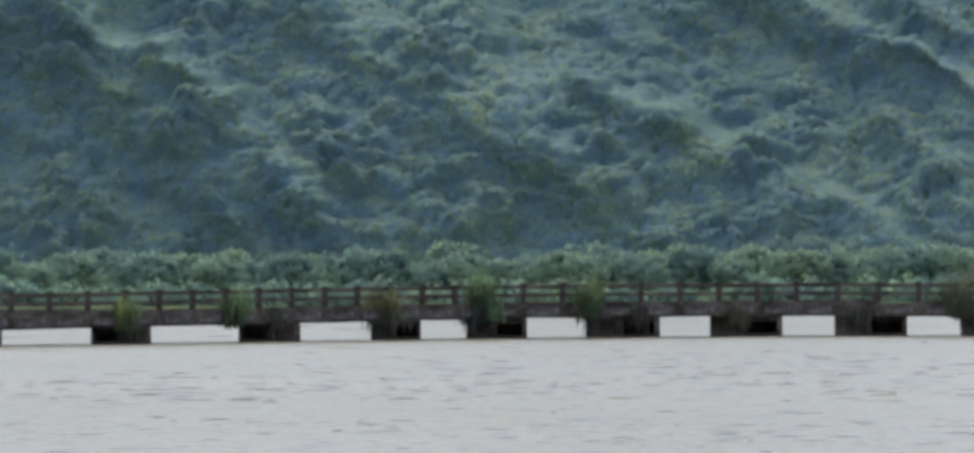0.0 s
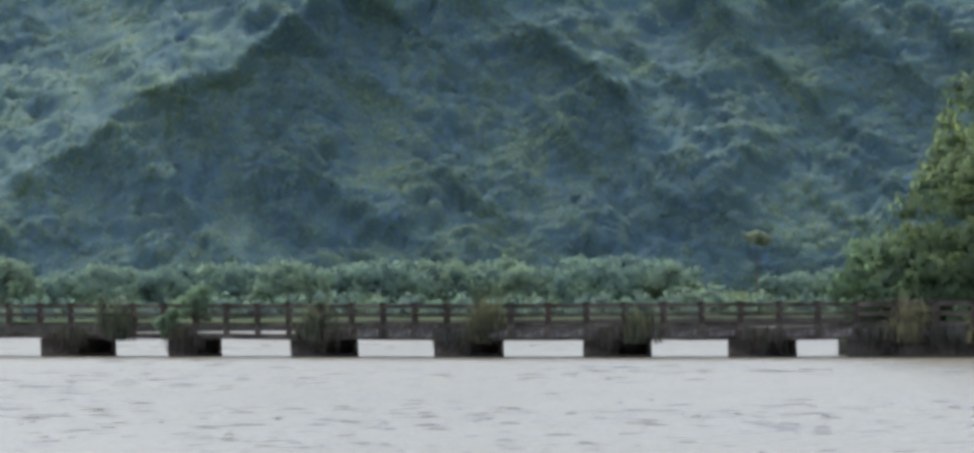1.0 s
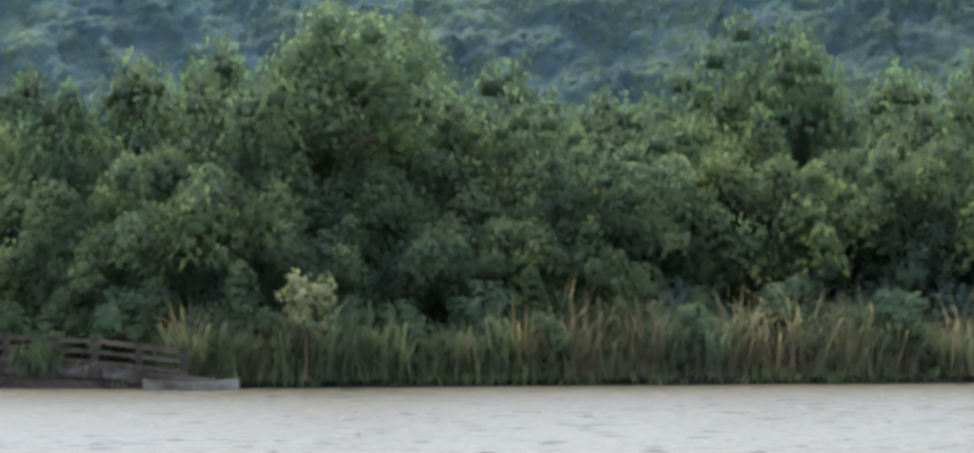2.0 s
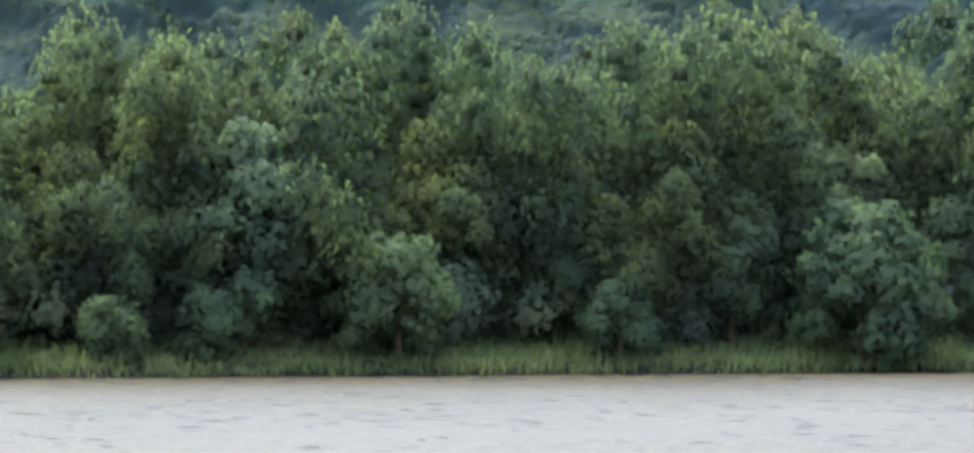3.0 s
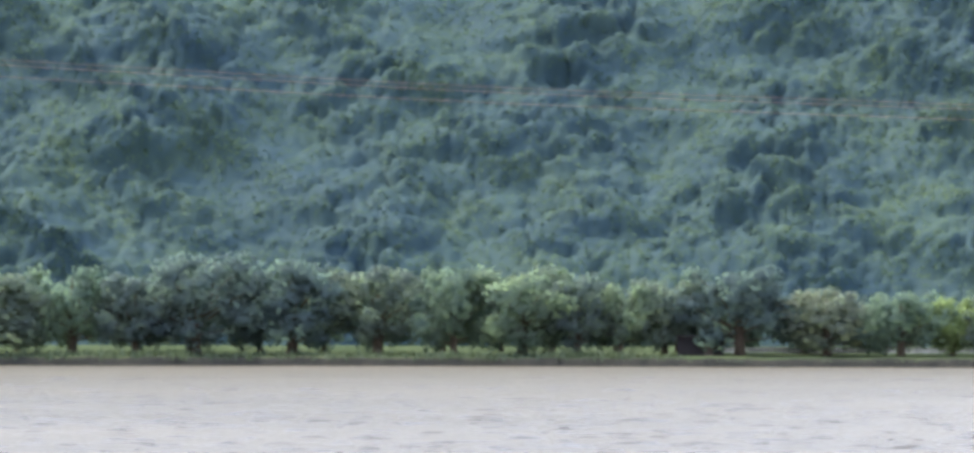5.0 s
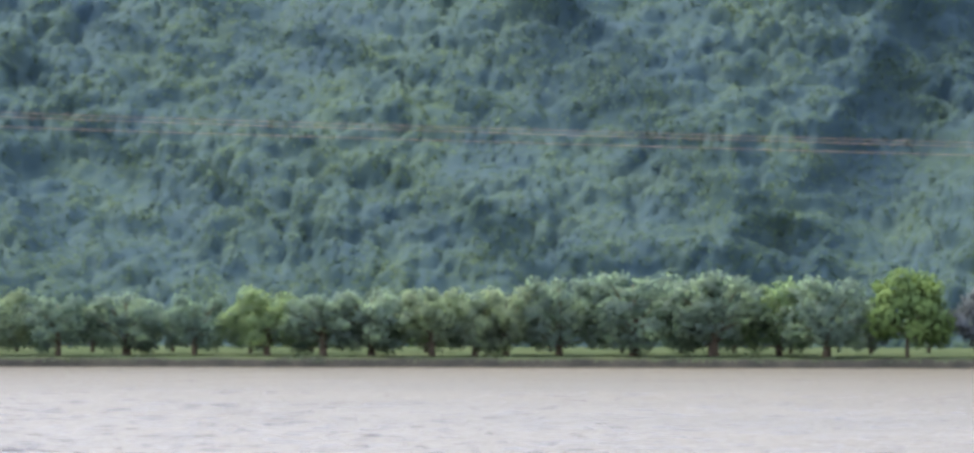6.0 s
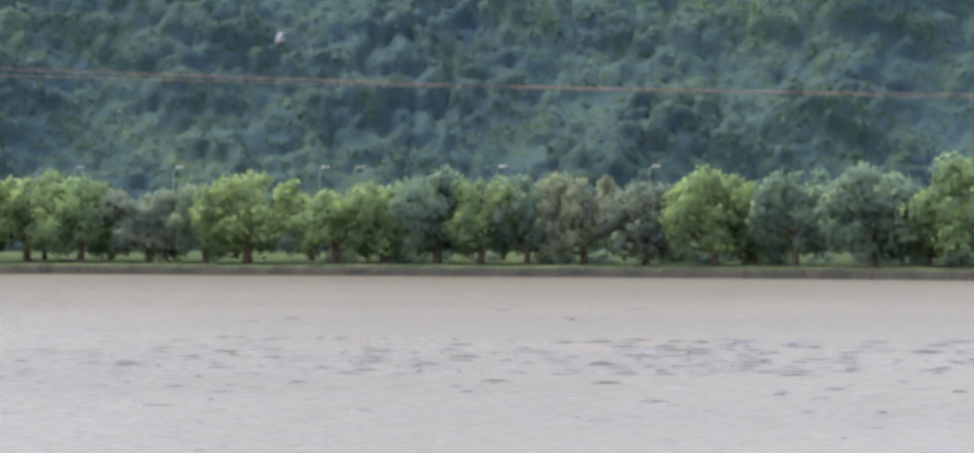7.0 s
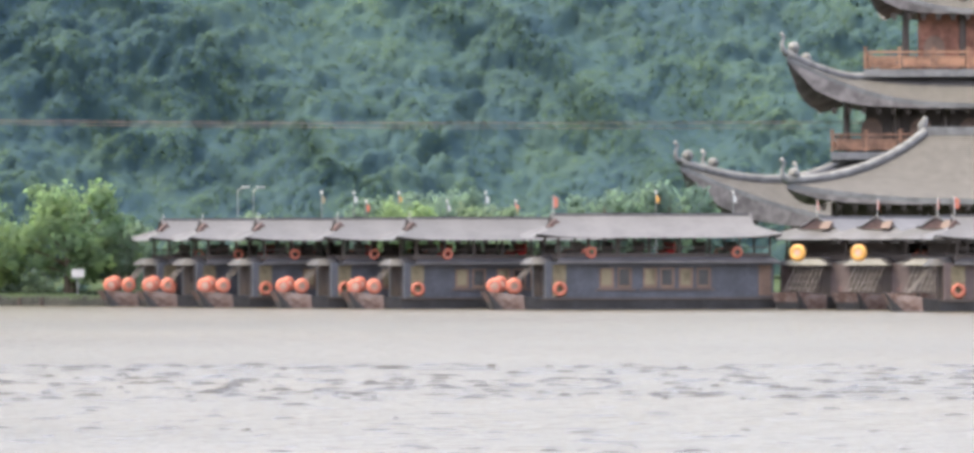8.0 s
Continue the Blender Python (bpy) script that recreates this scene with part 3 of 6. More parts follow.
def island_ground():
    """A low island with a sloping grassy bank."""
    us = np.arange(2450, 9080, 30)
    steps = [(-3, -1.0), (0, -0.05), (0.6, 0.3), (1.6, 0.6), (4, 1.0), (9, 1.7), (20, 2.6), (34, 1.9), (42, 0.6), (46, -1.0)]
    v = []
    for off, z in steps:
        for u in us:
            end = min(1.0, (u - 2440) / 330, (9085 - u) / 330)
            wob = 0.9 * noise.noise((u * 0.006, 7, 0)) + 0.35 * noise.noise((u * 0.03, 2, 0))
            v.append(at(u, along(ISLAND_SHORE, u) + wob + max(end, 0.03) ** 0.6 * off, z * (0.4 + 0.6 * end) + 0.1 * noise.noise((u * 0.02, off * 2, 1)) * (off > 0)))
    n = len(us)
    return Geo().add(v, [(i * n + k, i * n + k + 1, (i + 1) * n + k + 1, (i + 1) * n + k) for i in range(len(steps) - 1) for k in range(n - 1)])


tagged(part("island", island_ground(), material("island_grass", lambda t: land_build(t, 1.8)), smooth=True), "low wooded island with an earth bank", "island", kind="structure")


# ---- plants ----
def tree_shape(name, label, category, group, seed, height, width, bole, leaves, leaf, mat, bark=M_BARK, lean=0.0, clumps=18, flat=0.8, droop=0.5, girth=1.0, broad=0.0):
    """A tapered trunk with limbs, and a crown of many leaf clumps of uneven outline."""
    rng = random.Random(seed)
    top = thing(name, label, category, group)
    g = Geo()
    mid = height * 0.62
    g.tube([(0, 0, -0.3), (lean * 0.3, 0.05, bole), (lean * 0.7, 0, mid), (lean, 0, height * 0.85)], [height * 0.028 * girth, height * 0.022 * girth, height * 0.014 * girth, 0.03])
    blobs = [(lean * 0.8, 0, (bole + height) / 2, width * 0.27, (height - bole) / width * 0.95)]
    for i in range(clumps):
        a = 2 * math.pi * (i * 0.618 + rng.random() * 0.2)
        h = (i + 0.5) / clumps
        z = bole + (height - bole) * (0.12 + 0.8 * h)
        reach = width * 0.5 * math.sqrt(max(0.08, 1 - (2 * h - 0.75 - 0.25 * broad) ** 2 * (0.62 - 0.12 * broad))) * rng.uniform(0.5, 0.98)
        r = width * rng.uniform(0.1, 0.21) * (20 / clumps) ** 0.33
        p = (lean * h + reach * math.cos(a), reach * math.sin(a), z - r * 0.3)
        blobs.append((*p, r, flat))
        if i % 2 == 0 and bole > 0.3:
            s = bole + (z - bole) * 0.45
            g.tube([(lean * 0.5, 0, s), (p[0] * 0.55, p[1] * 0.55, s + (p[2] - s) * 0.55), p], [height * 0.011, height * 0.008, 0.02], 5)
    part("trunk", g, bark, top)
    part("crown", blob_leaves("crown", seed, blobs, leaves, leaf[0], leaf[1], droop), mat, top)
    return top


def bamboo_shape(name, label, seed, height, spread, leaves, mat):
    """Many culms from one foot, arching outwards at the top, hung with narrow leaves."""
    rng = np.random.default_rng(seed)
    top = thing(name, label, "bamboo", "bamboo on the island")
    cs, axes, outs, cores, puff_dir = [], [], [], [], []
    count = 13
    for i in range(count):
        a = 2 * math.pi * (i * 0.618 + rng.random() * 0.15)
        d = np.array((math.cos(a), math.sin(a), 0))
        h = height * rng.uniform(0.5, 1.0)
        s = spread * rng.uniform(0.45, 1.15) * (1.35 - 0.5 * h / height)
        foot = d * rng.uniform(0.2, 1.0)

        def curve(t):
            t = np.asarray(t)[..., None]
            return foot + d * s * t ** 2.3 + np.array((0, 0, 1.0)) * h * (1.62 * t - 0.1 * t ** 2 - 0.6 * t ** 4)
        ts = np.linspace(0, 1, 7)
        stem = Geo().tube([tuple(p) for p in curve(ts)], list(np.linspace(0.06, 0.012, 7)), 4)
        # leaf sprays hang along the arch in drooping puffs, smaller towards the tip
        puffs = 7
        t = np.linspace(0.4, 1.08, puffs) + rng.uniform(-0.03, 0.03, puffs)
        size = spread / 3.6 * (1.35 - 0.62 * t) * rng.uniform(0.85, 1.25, puffs) * (0.75 + 0.25 * (t > 0.5))
        c = curve(t) + unit(rng.normal(size=(puffs, 3)) * (1, 1, 0.3)) * size[:, None] * 0.35
        cores.append(np.concatenate([c, size[:, None]], 1))
        pick = rng.choice(puffs, leaves // count, p=size ** 2 / (size ** 2).sum())
        n = len(pick)
        dr = unit(rng.normal(size=(n, 3)) + (0, 0, 0.3))
        lump = 1 + 0.2 * np.sin(dr[:, :1] * 6 + pick[:, None]) * np.cos(dr[:, 1:2] * 5 + i)
        off = dr * size[pick, None] * (1.2 - 0.5 * rng.random((n, 1)) ** 1.4) * lump * (1, 1, 0.8)
        hang = (off[:, :1] ** 2 + off[:, 1:2] ** 2) / size[pick, None]
        cs.append(c[pick] + off - np.array((0, 0, 0.85)) * hang)
        axes.append(dr * (0.6, 0.6, 0.0) + np.array((0, 0, -0.8)) + rng.normal(size=(n, 3)) * 0.3)
        puff_dir.append(dr + np.array((0, 0, 0.15)))
        outs.append(dr + np.array((0, 0, 0.45)) + rng.normal(size=(n, 3)) * 0.2)
        if i < 7:
            part("culm", stem, M_BAMBOO_CANE, top)
    mid = np.array((0, 0, height * 0.5))
    face = unit(np.concatenate(puff_dir)) + unit(np.concatenate(outs)) * 0.12 + unit(np.concatenate(cs) - mid) * 0.75
    lv = leaf_points(np.concatenate(cs), np.concatenate(axes), np.concatenate(outs), 0.42, 0.21, rng)
    k = np.concatenate(cores)
    part("crown", with_cores("crown", lv, face, k[:, :3], k[:, 3] * 0.42, np.full(len(k), 0.8), rng, True), mat, top)
    return top


def blades(name, seed, places, height, count, width, spread=0.5, bend=0.6):
    """Long bent blades from many feet: two leaves' length each, joined into one sheet."""
    rng = np.random.default_rng(seed)
    places = np.asarray(places, float)
    n = len(places) * count
    base = np.repeat(places[:, :3], count, 0) + rng.normal(size=(n, 3)) * (spread, spread, 0.02)
    h = np.repeat(places[:, 3:4], count, 0) * height * rng.uniform(0.5, 1.15, (n, 1))
    a = rng.uniform(0, 2 * math.pi, n)
    d = np.stack([np.cos(a), np.sin(a), 0 * a], 1)
    s = np.stack([-np.sin(a), np.cos(a), 0 * a], 1) * width * rng.uniform(0.6, 1.3, (n, 1))
    up = np.array((0, 0, 1.0))
    k = bend * h * rng.uniform(0.15, 1.0, (n, 1))
    p1, p2 = base + up * h * 0.6 + d * k * 0.35, base + up * h * (1 - 0.35 * k / h) + d * k
    v = np.stack([base - s * 0.5, base + s * 0.5, p1 + s * 0.5, p1 - s * 0.5, p2], 1).reshape(-1, 3)
    q = np.arange(n)[:, None] * 5
    f = np.concatenate([q + np.array([[0, 1, 2]]), q + np.array([[0, 2, 3]]), q + np.array([[3, 2, 4]])])
    return mesh_of(name, v, f)


M_BAMBOO_CANE = surface("bamboo_cane", (0.12, 0.13, 0.05), (0.22, 0.21, 0.09), 2.0, 0.6)
R = random.Random(4)

# prototypes are the first of their kind to be planted
def plant_sized(shapes, used, m):
    """As plant, with the copy's size given by m alone, whatever the size of the shape that stands already."""
    ob = shapes[used[0] % len(shapes)]
    grown = ob.scale if used[0] >= len(shapes) else Vector((1, 1, 1))
    return plant(shapes, used, m @ Matrix.Diagonal((1 / grown.x, 1 / grown.y, 1 / grown.z, 1)))


def plant(shapes, used, m):
    """The shape itself the first time, a copy later."""
    ob = shapes[used[0] % len(shapes)]
    used[0] += 1
    if used[0] <= len(shapes):
        ob.matrix_basis = m
        return ob
    return copy_thing(ob, m)


ISLAND_TOP = [(2430, 2), (2480, 3.5), (2530, 7), (2570, 9), (2700, 12), (2810, 13.3), (2920, 13.8), (3150, 13.5), (3400, 13.5), (4000, 13.5), (4700, 13.6), (5150, 14.6), (5450, 16.4), (5900, 15.0), (6450, 17.0), (7200, 18.6), (7800, 19.7), (8400, 19.5), (8550, 17.5), (8690, 15), (8814, 11.5), (8914, 8.5), (9000, 5)]
bamboos = [bamboo_shape("bamboo_clump", "tall feathery yellow-green bamboo clump on the island", 20 + i, 14, s, 14000, M_BAMBOO) for i, s in enumerate((5.2, 4.5, 5.8))]
used = [0]
for row, (back, share, step) in enumerate(((8.5, 0.98, 205), (15, 1.12, 190))):
    u = 2760.0 + row * 60
    while u < 8800:
        h = along(ISLAND_TOP, u) * share * R.uniform(0.86, 1.06)
        if h > 5:
            s = h / 14
            m = facing(u, along(ISLAND_SHORE, u) + back + R.uniform(-1.2, 1.2), 0.8, R.uniform(0, 360)) @ Matrix.Diagonal((0.5 + 0.5 * s, 0.5 + 0.5 * s, s, 1))
            plant(bamboos, used, m)
        u += step * R.uniform(0.75, 1.25)

# lower clumps that hang out over the bank at the bridge end
for u, h, back in ((2800, 9.5, 5.5), (2875, 8.6, 4.6), (2955, 9.2, 4.8), (3040, 8.2, 4.4), (3120, 9.6, 5.0), (3210, 8.4, 5.0), (3290, 9.0, 5.6), (3380, 8.0, 5.0), (3480, 8.8, 5.4), (3560, 9.6, 5.8), (3640, 8.4, 5.2), (3730, 9.4, 5.4), (7325, 10.5, 4.6), (7385, 8.2, 3.8), (7450, 9.6, 4.8), (7640, 9.0, 4.8), (7790, 10.6, 5.0), (7865, 7.8, 4.0), (7700, 7.0, 3.6)):
    plant(bamboos, used, facing(u, along(ISLAND_SHORE, u) + back, 0.7, R.uniform(0, 360)) @ Matrix.Diagonal((0.72, 0.72, h / 14, 1)))

broads = [tree_shape("broadleaf_tree", "dark green broadleaf tree on the island bank", "tree", "broadleaf trees on the island", 40 + i, 9.5, w, 1.2, 7000, (0.43, 0.27), M_BROAD, clumps=26) for i, w in enumerate((7.0, 6.0, 8.0))]
more = [len(bamboos)]
used = [0]
u = 2640.0
while u < 8760:
    h = along(ISLAND_TOP, u) * R.uniform(0.48, 0.72)
    if u > 3650 and R.random() < 0.34:
        plant(bamboos, more, facing(u, along(ISLAND_SHORE, u) + R.uniform(5.0, 6.5), 0.8, R.uniform(0, 360)) @ Matrix.Diagonal((0.75, 0.75, h * 1.05 / 14, 1)))
    elif u > 3650:
        plant(broads, used, facing(u, along(ISLAND_SHORE, u) + R.uniform(5.5, 7.5), 1.0, R.uniform(0, 360), h / 9.5))
    u += 170 * R.uniform(0.7, 1.3)

for u, h, off in ((8690, 15.0, 7.5), (8740, 13.6, 7.0), (8785, 12.3, 6.5), (8820, 11.0, 4.5), (8855, 10.2, 6.0), (8890, 8.8, 4.5), (8925, 8.2, 4.0), (8965, 6.6, 3.5), (9005, 4.8, 2.5)):
    plant(broads, used, facing(u, along(ISLAND_SHORE, u) + off, 0.5, R.uniform(0, 360), h / 9.5))

# undergrowth that closes the wood behind the bank
under = [tree_shape("thicket", "dense dark undergrowth under the island trees", "shrub", "undergrowth on the island", 50 + i, 4.5, 6.5, 0.1, 3400, (0.42, 0.26), M_UNDER, clumps=16) for i in range(2)]
used = [0]
u = 3000.0
while u < 8900:
    plant(under, used, facing(u, along(ISLAND_SHORE, u) + R.uniform(7, 10), 1.1, R.uniform(0, 360), R.uniform(0.7, 1.1) * min(1, along(ISLAND_TOP, u) / 8)))
    u += 115 * R.uniform(0.8, 1.2)

# the thin tree that stands above the bamboo
tall = tree_shape("slender_tree", "slender tree with a bare trunk above the bamboo", "tree", "", 61, 14.6, 6.8, 8.4, 2400, (0.42, 0.26), M_SHRUB, clumps=13, girth=0.5)
tall.matrix_basis = facing(3362, 258.5, 1.4)

shrubs = [tree_shape("shrub", "leafy green shrub on the island bank", "shrub", "shrubs on the island bank", 70 + i, 5.0, 4.2, 0.3, 2600, (0.4, 0.25), M_SHRUB, clumps=18) for i in range(3)]
used = [0]
for u, h, off in ((2515, 4.9, 3.5), (2550, 4.8, 2.5), (2600, 5.5, 3.5), (2640, 4.2, 3.0), (2700, 5.5, 4.0), (2760, 4.5, 2.0), (2840, 4.5, 2.2), (2930, 4.4, 2.0), (3010, 3.6, 2.6), (5756, 6.3, 1.6), (6116, 4.4, 1.5), (6500, 7.0, 1.2), (6560, 5.2, 0.9), (6832, 2.6, 0.8), (7880, 5.2, 1.6), (7960, 4.0, 1.2), (8095, 2.4, 1.2), (8259, 4.8, 1.6), (8420, 1.8, 1.0), (8760, 6.0, 1.5), (8830, 6.4, 1.6), (8900, 5.6, 1.8), (8960, 4.6, 1.6), (9010, 3.4, 1.2), (5300, 3.4, 1.5), (5450, 4.0, 1.8), (4600, 8.0, 4.0), (4750, 8.5, 4.0), (3105, 2.8, 1.4), (3165, 3.6, 2.2), (3290, 3.2, 1.6), (3350, 4.0, 3.0), (3440, 3.0, 1.2), (3560, 4.2, 2.4), (3660, 3.0, 0.9), (3790, 4.4, 2.6), (3900, 3.2, 1.0), (4060, 4.4, 2.2), (4230, 3.4, 1.2), (4400, 4.0, 1.8), (4560, 3.0, 0.9), (4900, 3.6, 1.4), (5010, 2.8, 0.8)):
    plant(shrubs, used, facing(u, along(ISLAND_SHORE, u) + off, 0.35, R.uniform(0, 360), h / 5.0))

yellow = tree_shape("yellow_shrub", "small shrub with pale yellow leaves by the bridge end", "shrub", "", 81, 4.2, 2.6, 1.6, 200, (0.36, 0.24), M_YELLOW, clumps=8, girth=0.5)
yellow.matrix_basis = facing(3285, 248.2, 0.6)

# banks: grass, reeds
bank = []
for u in np.arange(2560, 9060, 6):
    d = along(ISLAND_SHORE, u)
    for k in range(5):
        off = R.uniform(0.05, 8.0) if k else R.uniform(0.02, 1.2)
        z = float(np.interp(off, [0, 0.6, 1.6, 4, 9], [0.0, 0.3, 0.6, 1.0, 1.7]))
        bank.append((*at(u + R.uniform(-5, 5), d + off, z - 0.05), R.uniform(0.5, 1.2) * (0.75 + 0.6 * noise.noise((u * 0.012, off * 0.3, 0)))))
tagged(part("bank_grass", blades("bank_grass", 5, bank, 0.95, 9, 0.06, 0.5, 1.25), M_GRASS), "long green grass along the island bank", "grass", kind="stuff")


def reed_bed(name, label, seed, u0, u1, height, count, mat, tufts=2, bend=1.1):
    """Reeds in uneven tufts that lean on one another."""
    spots = []
    for u in np.arange(u0, u1, 10):
        for k in range(tufts):
            h = 0.72 + 0.7 * noise.noise((u * 0.009, k * 0.7, seed)) + 0.4 * noise.noise((u * 0.035, k, seed))
            if h > 0.45:
                spots.append((*at(u + R.uniform(-9, 9), along(ISLAND_SHORE, u) + R.uniform(0.3, 3.0), 0.3), h))
    return tagged(part(name, blades(name, seed, spots, height, int(count * 1.3), 0.05, 0.45, bend), mat), label, "reeds", kind="stuff")


reed_bed("dry_reeds", "tall brown reeds at the water's edge", 6, 3640, 5060, 3.9, 17, M_REED, 2, 1.2)
reed_bed("green_reeds", "green reeds among the dry ones", 9, 3200, 4900, 3.2, 14, M_REED_GREEN, 1, 1.4)
reed_bed("dry_reeds", "pale brown reeds on the island bank", 7, 6840, 7180, 2.3, 7, M_REED)
reed_bed("green_reeds", "green reed tussocks on the island bank", 10, 7190, 7520, 2.7, 26, M_REED_GREEN, 2, 1.9)
reed_bed("green_reeds", "long-leaved green reeds by the bridge end", 8, 3060, 3720, 3.4, 18, M_REED_GREEN, 2, 1.7)

# fountains of long reed leaves that stand out of the bed
def reed_clump(seed, mat, label):
    spots = [(0.35 * math.cos(k * 2.1), 0.35 * math.sin(k * 2.1), 0, 1 - 0.12 * k) for k in range(4)]
    ob = part("reed_clump", blades("reed_clump", seed, spots, 4.2, 42, 0.085, 0.28, 1.15), mat)
    return tagged(ob, label, "reeds", "reed clumps on the island")


fountains = [reed_clump(31, M_REED_GREEN, "arching clump of grey-green reeds"), reed_clump(32, M_REED, "arching clump of brown dry reeds"), reed_clump(33, M_REED_GREEN, "arching clump of grey-green reeds")]
used = [0]
u = 3075.0
while u < 5060:
    s = R.uniform(0.6, 1.15)
    plant(fountains, used, facing(u, along(ISLAND_SHORE, u) + R.uniform(0.4, 2.6), 0.3, R.uniform(0, 360), s))
    u += 30 * R.uniform(0.6, 1.4)
for u in (7225, 7262, 7290, 7318, 7345, 7372, 7400, 7436, 7462):
    plant(fountains, used, facing(u, along(ISLAND_SHORE, u) + 1.0, 0.3, R.uniform(0, 360), R.uniform(0.7, 0.95)))

# dead stems on the bank
for u, h, lean in ((7212, 5.0, 0.25), (7170, 3.4, -0.05), (6977, 1.9, 0.05)):
    stem = part("dead_stem", Geo().tube([(0, 0, -0.2), (lean * 0.5, 0.05, h * 0.55), (lean, 0, h)], [0.11, 0.09, 0.05]), M_PALE_BARK)
    tagged(stem, "bare pale dead tree stem on the bank", "dead tree", "dead stems")
    stem.matrix_basis = facing(u, along(ISLAND_SHORE, u) + 1.2, 0.4)


def palm(u, d):
    """A stemless palm: long arching fronds with two ranks of leaflets, the oldest brown and hanging."""
    top = thing("palm", "stemless palm with long arching fronds on the bank", "palm", "", facing(u, d, 0.5))
    rng = np.random.default_rng(77)
    for i in range(12):
        a = 2 * math.pi * (i * 0.618 + 0.05)
        dry = i in (3, 7, 10)
        long = rng.uniform(5.0, 6.6) if not dry else 4.6
        d0 = np.array((math.cos(a), math.sin(a) * 0.6, 0))
        t = np.linspace(0, 1, 26)[:, None]
        lean = rng.uniform(0.25, 0.5) if not dry else 0.75
        c = d0 * long * lean * t ** 1.4 + np.array((0, 0, 1.0)) * long * (t - (0.28 if not dry else 0.5) * t ** 3)
        frond = part("frond", Geo().tube([tuple(p) for p in c[::5]], [0.06, 0.05, 0.04, 0.03, 0.02, 0.015], 5), M_REED if dry else M_REED_GREEN, top, "brown hanging frond" if dry else "")
        run = unit(np.gradient(c, axis=0))
        side = unit(np.cross(run, np.array((0, 0, 1.0)) + d0 * 0.3))
        k = np.repeat(np.arange(4, 26), 2)
        s = np.tile([1.0, -1.0], 22)[:, None]
        axis = side[k] * s + run[k] * 0.7 + np.array((0, 0, -0.35))
        size = 1.1 * np.sin(np.clip(t[k] * 2.6 + 0.3, 0, math.pi))
        part("leaf_spray", leaf_sheet("leaf_spray", c[k] + unit(axis) * size * 0.45, axis, np.cross(axis, run[k]) * s, size, 0.14, rng, np.tile(np.array((0.1, -0.5, 0.8)), (44, 1))), M_REED if dry else M_REED_GREEN, frond)
    return top


palm(8518, along(ISLAND_SHORE, 8518) + 2.4)

# ---- far shore: a planted row of round trees ----
def shore_shapes(label, seed, mat):
    return [tree_shape("lakeside_tree", label, "tree", "trees along the far shore", seed + i, 6.0, w, 0.5, 3200, (0.36, 0.24), mat, clumps=34, girth=2.0, flat=0.85, broad=1.0) for i, w in enumerate((6.0, 5.4, 6.6))]


SHORE_KINDS = [(shore_shapes("round-crowned green tree on the grassy far shore", 100, M_SHORE_TREE), [0]),
               (shore_shapes("fresh yellow-green round tree on the far shore", 104, M_YOUNG), [0]),
               (shore_shapes("dull grey-green round tree on the far shore", 108, M_DULL), [0]),
               (shore_shapes("dark blue-green tree on the far shore", 112, M_SHADY), [0])]
# turn, width of the crown in steps of that turn, height, kind
SHORE_A = [(9434, 120, 5.8, 3), (9590, 140, 6.0, 0), (9700, 110, 5.6, 3), (9752, 130, 7.0, 3), (9840, 110, 5.7, 2), (9934, 105, 6.0, 3), (10024, 110, 6.0, 0), (10094, 115, 5.8, 3), (10159, 115, 5.4, 0), (10244, 140, 7.0, 0), (10334, 95, 5.8, 3), (10400, 90, 5.4, 0), (10464, 165, 5.9, 0), (10604, 135, 6.4, 0), (10706, 120, 5.8, 3)]
SHORE_B = [(10804, 165, 7.3, 3), (10957, 165, 6.9, 3), (11097, 145, 6.3, 3), (11217, 115, 6.3, 0), (11327, 150, 6.3, 0), (11417, 110, 5.9, 3), (11487, 100, 5.1, 0), (11557, 105, 5.5, 3), (11677, 155, 6.4, 3), (11817, 125, 4.8, 2), (11937, 125, 4.6, 0), (12020, 90, 4.2, 1), (12092, 95, 4.6, 3), (12167, 80, 4.3, 1), (12277, 115, 4.7, 0), (12360, 90, 4.2, 3)]
SHORE_C = [(13212, 94, 4.5, 0), (13262, 94, 4.9, 0), (13347, 121, 5.5, 0), (13467, 152, 5.8, 0), (13597, 142, 5.8, 0), (13702, 103, 5.2, 1), (13777, 144, 5.5, 0), (14137, 98, 5.2, 1), (14192, 92, 4.7, 3), (14262, 150, 5.6, 2), (14330, 103, 5.0, 0), (14392, 150, 5.5, 0), (14512, 132, 4.8, 2), (14622, 150, 5.9, 2), (14722, 126, 4.8, 0)]
SHORE_D = [(14809, 105, 5.0, 0), (14899, 110, 5.0, 0), (14979, 100, 4.8, 3), (15059, 115, 5.6, 0), (15150, 125, 6.0, 1), (15235, 120, 5.6, 0), (15344, 130, 4.8, 2), (15434, 90, 5.2, 0), (15504, 140, 5.9, 1), (15644, 130, 5.1, 1), (15724, 110, 5.3, 1), (15809, 120, 6.2, 0), (15880, 100, 5.6, 1)]
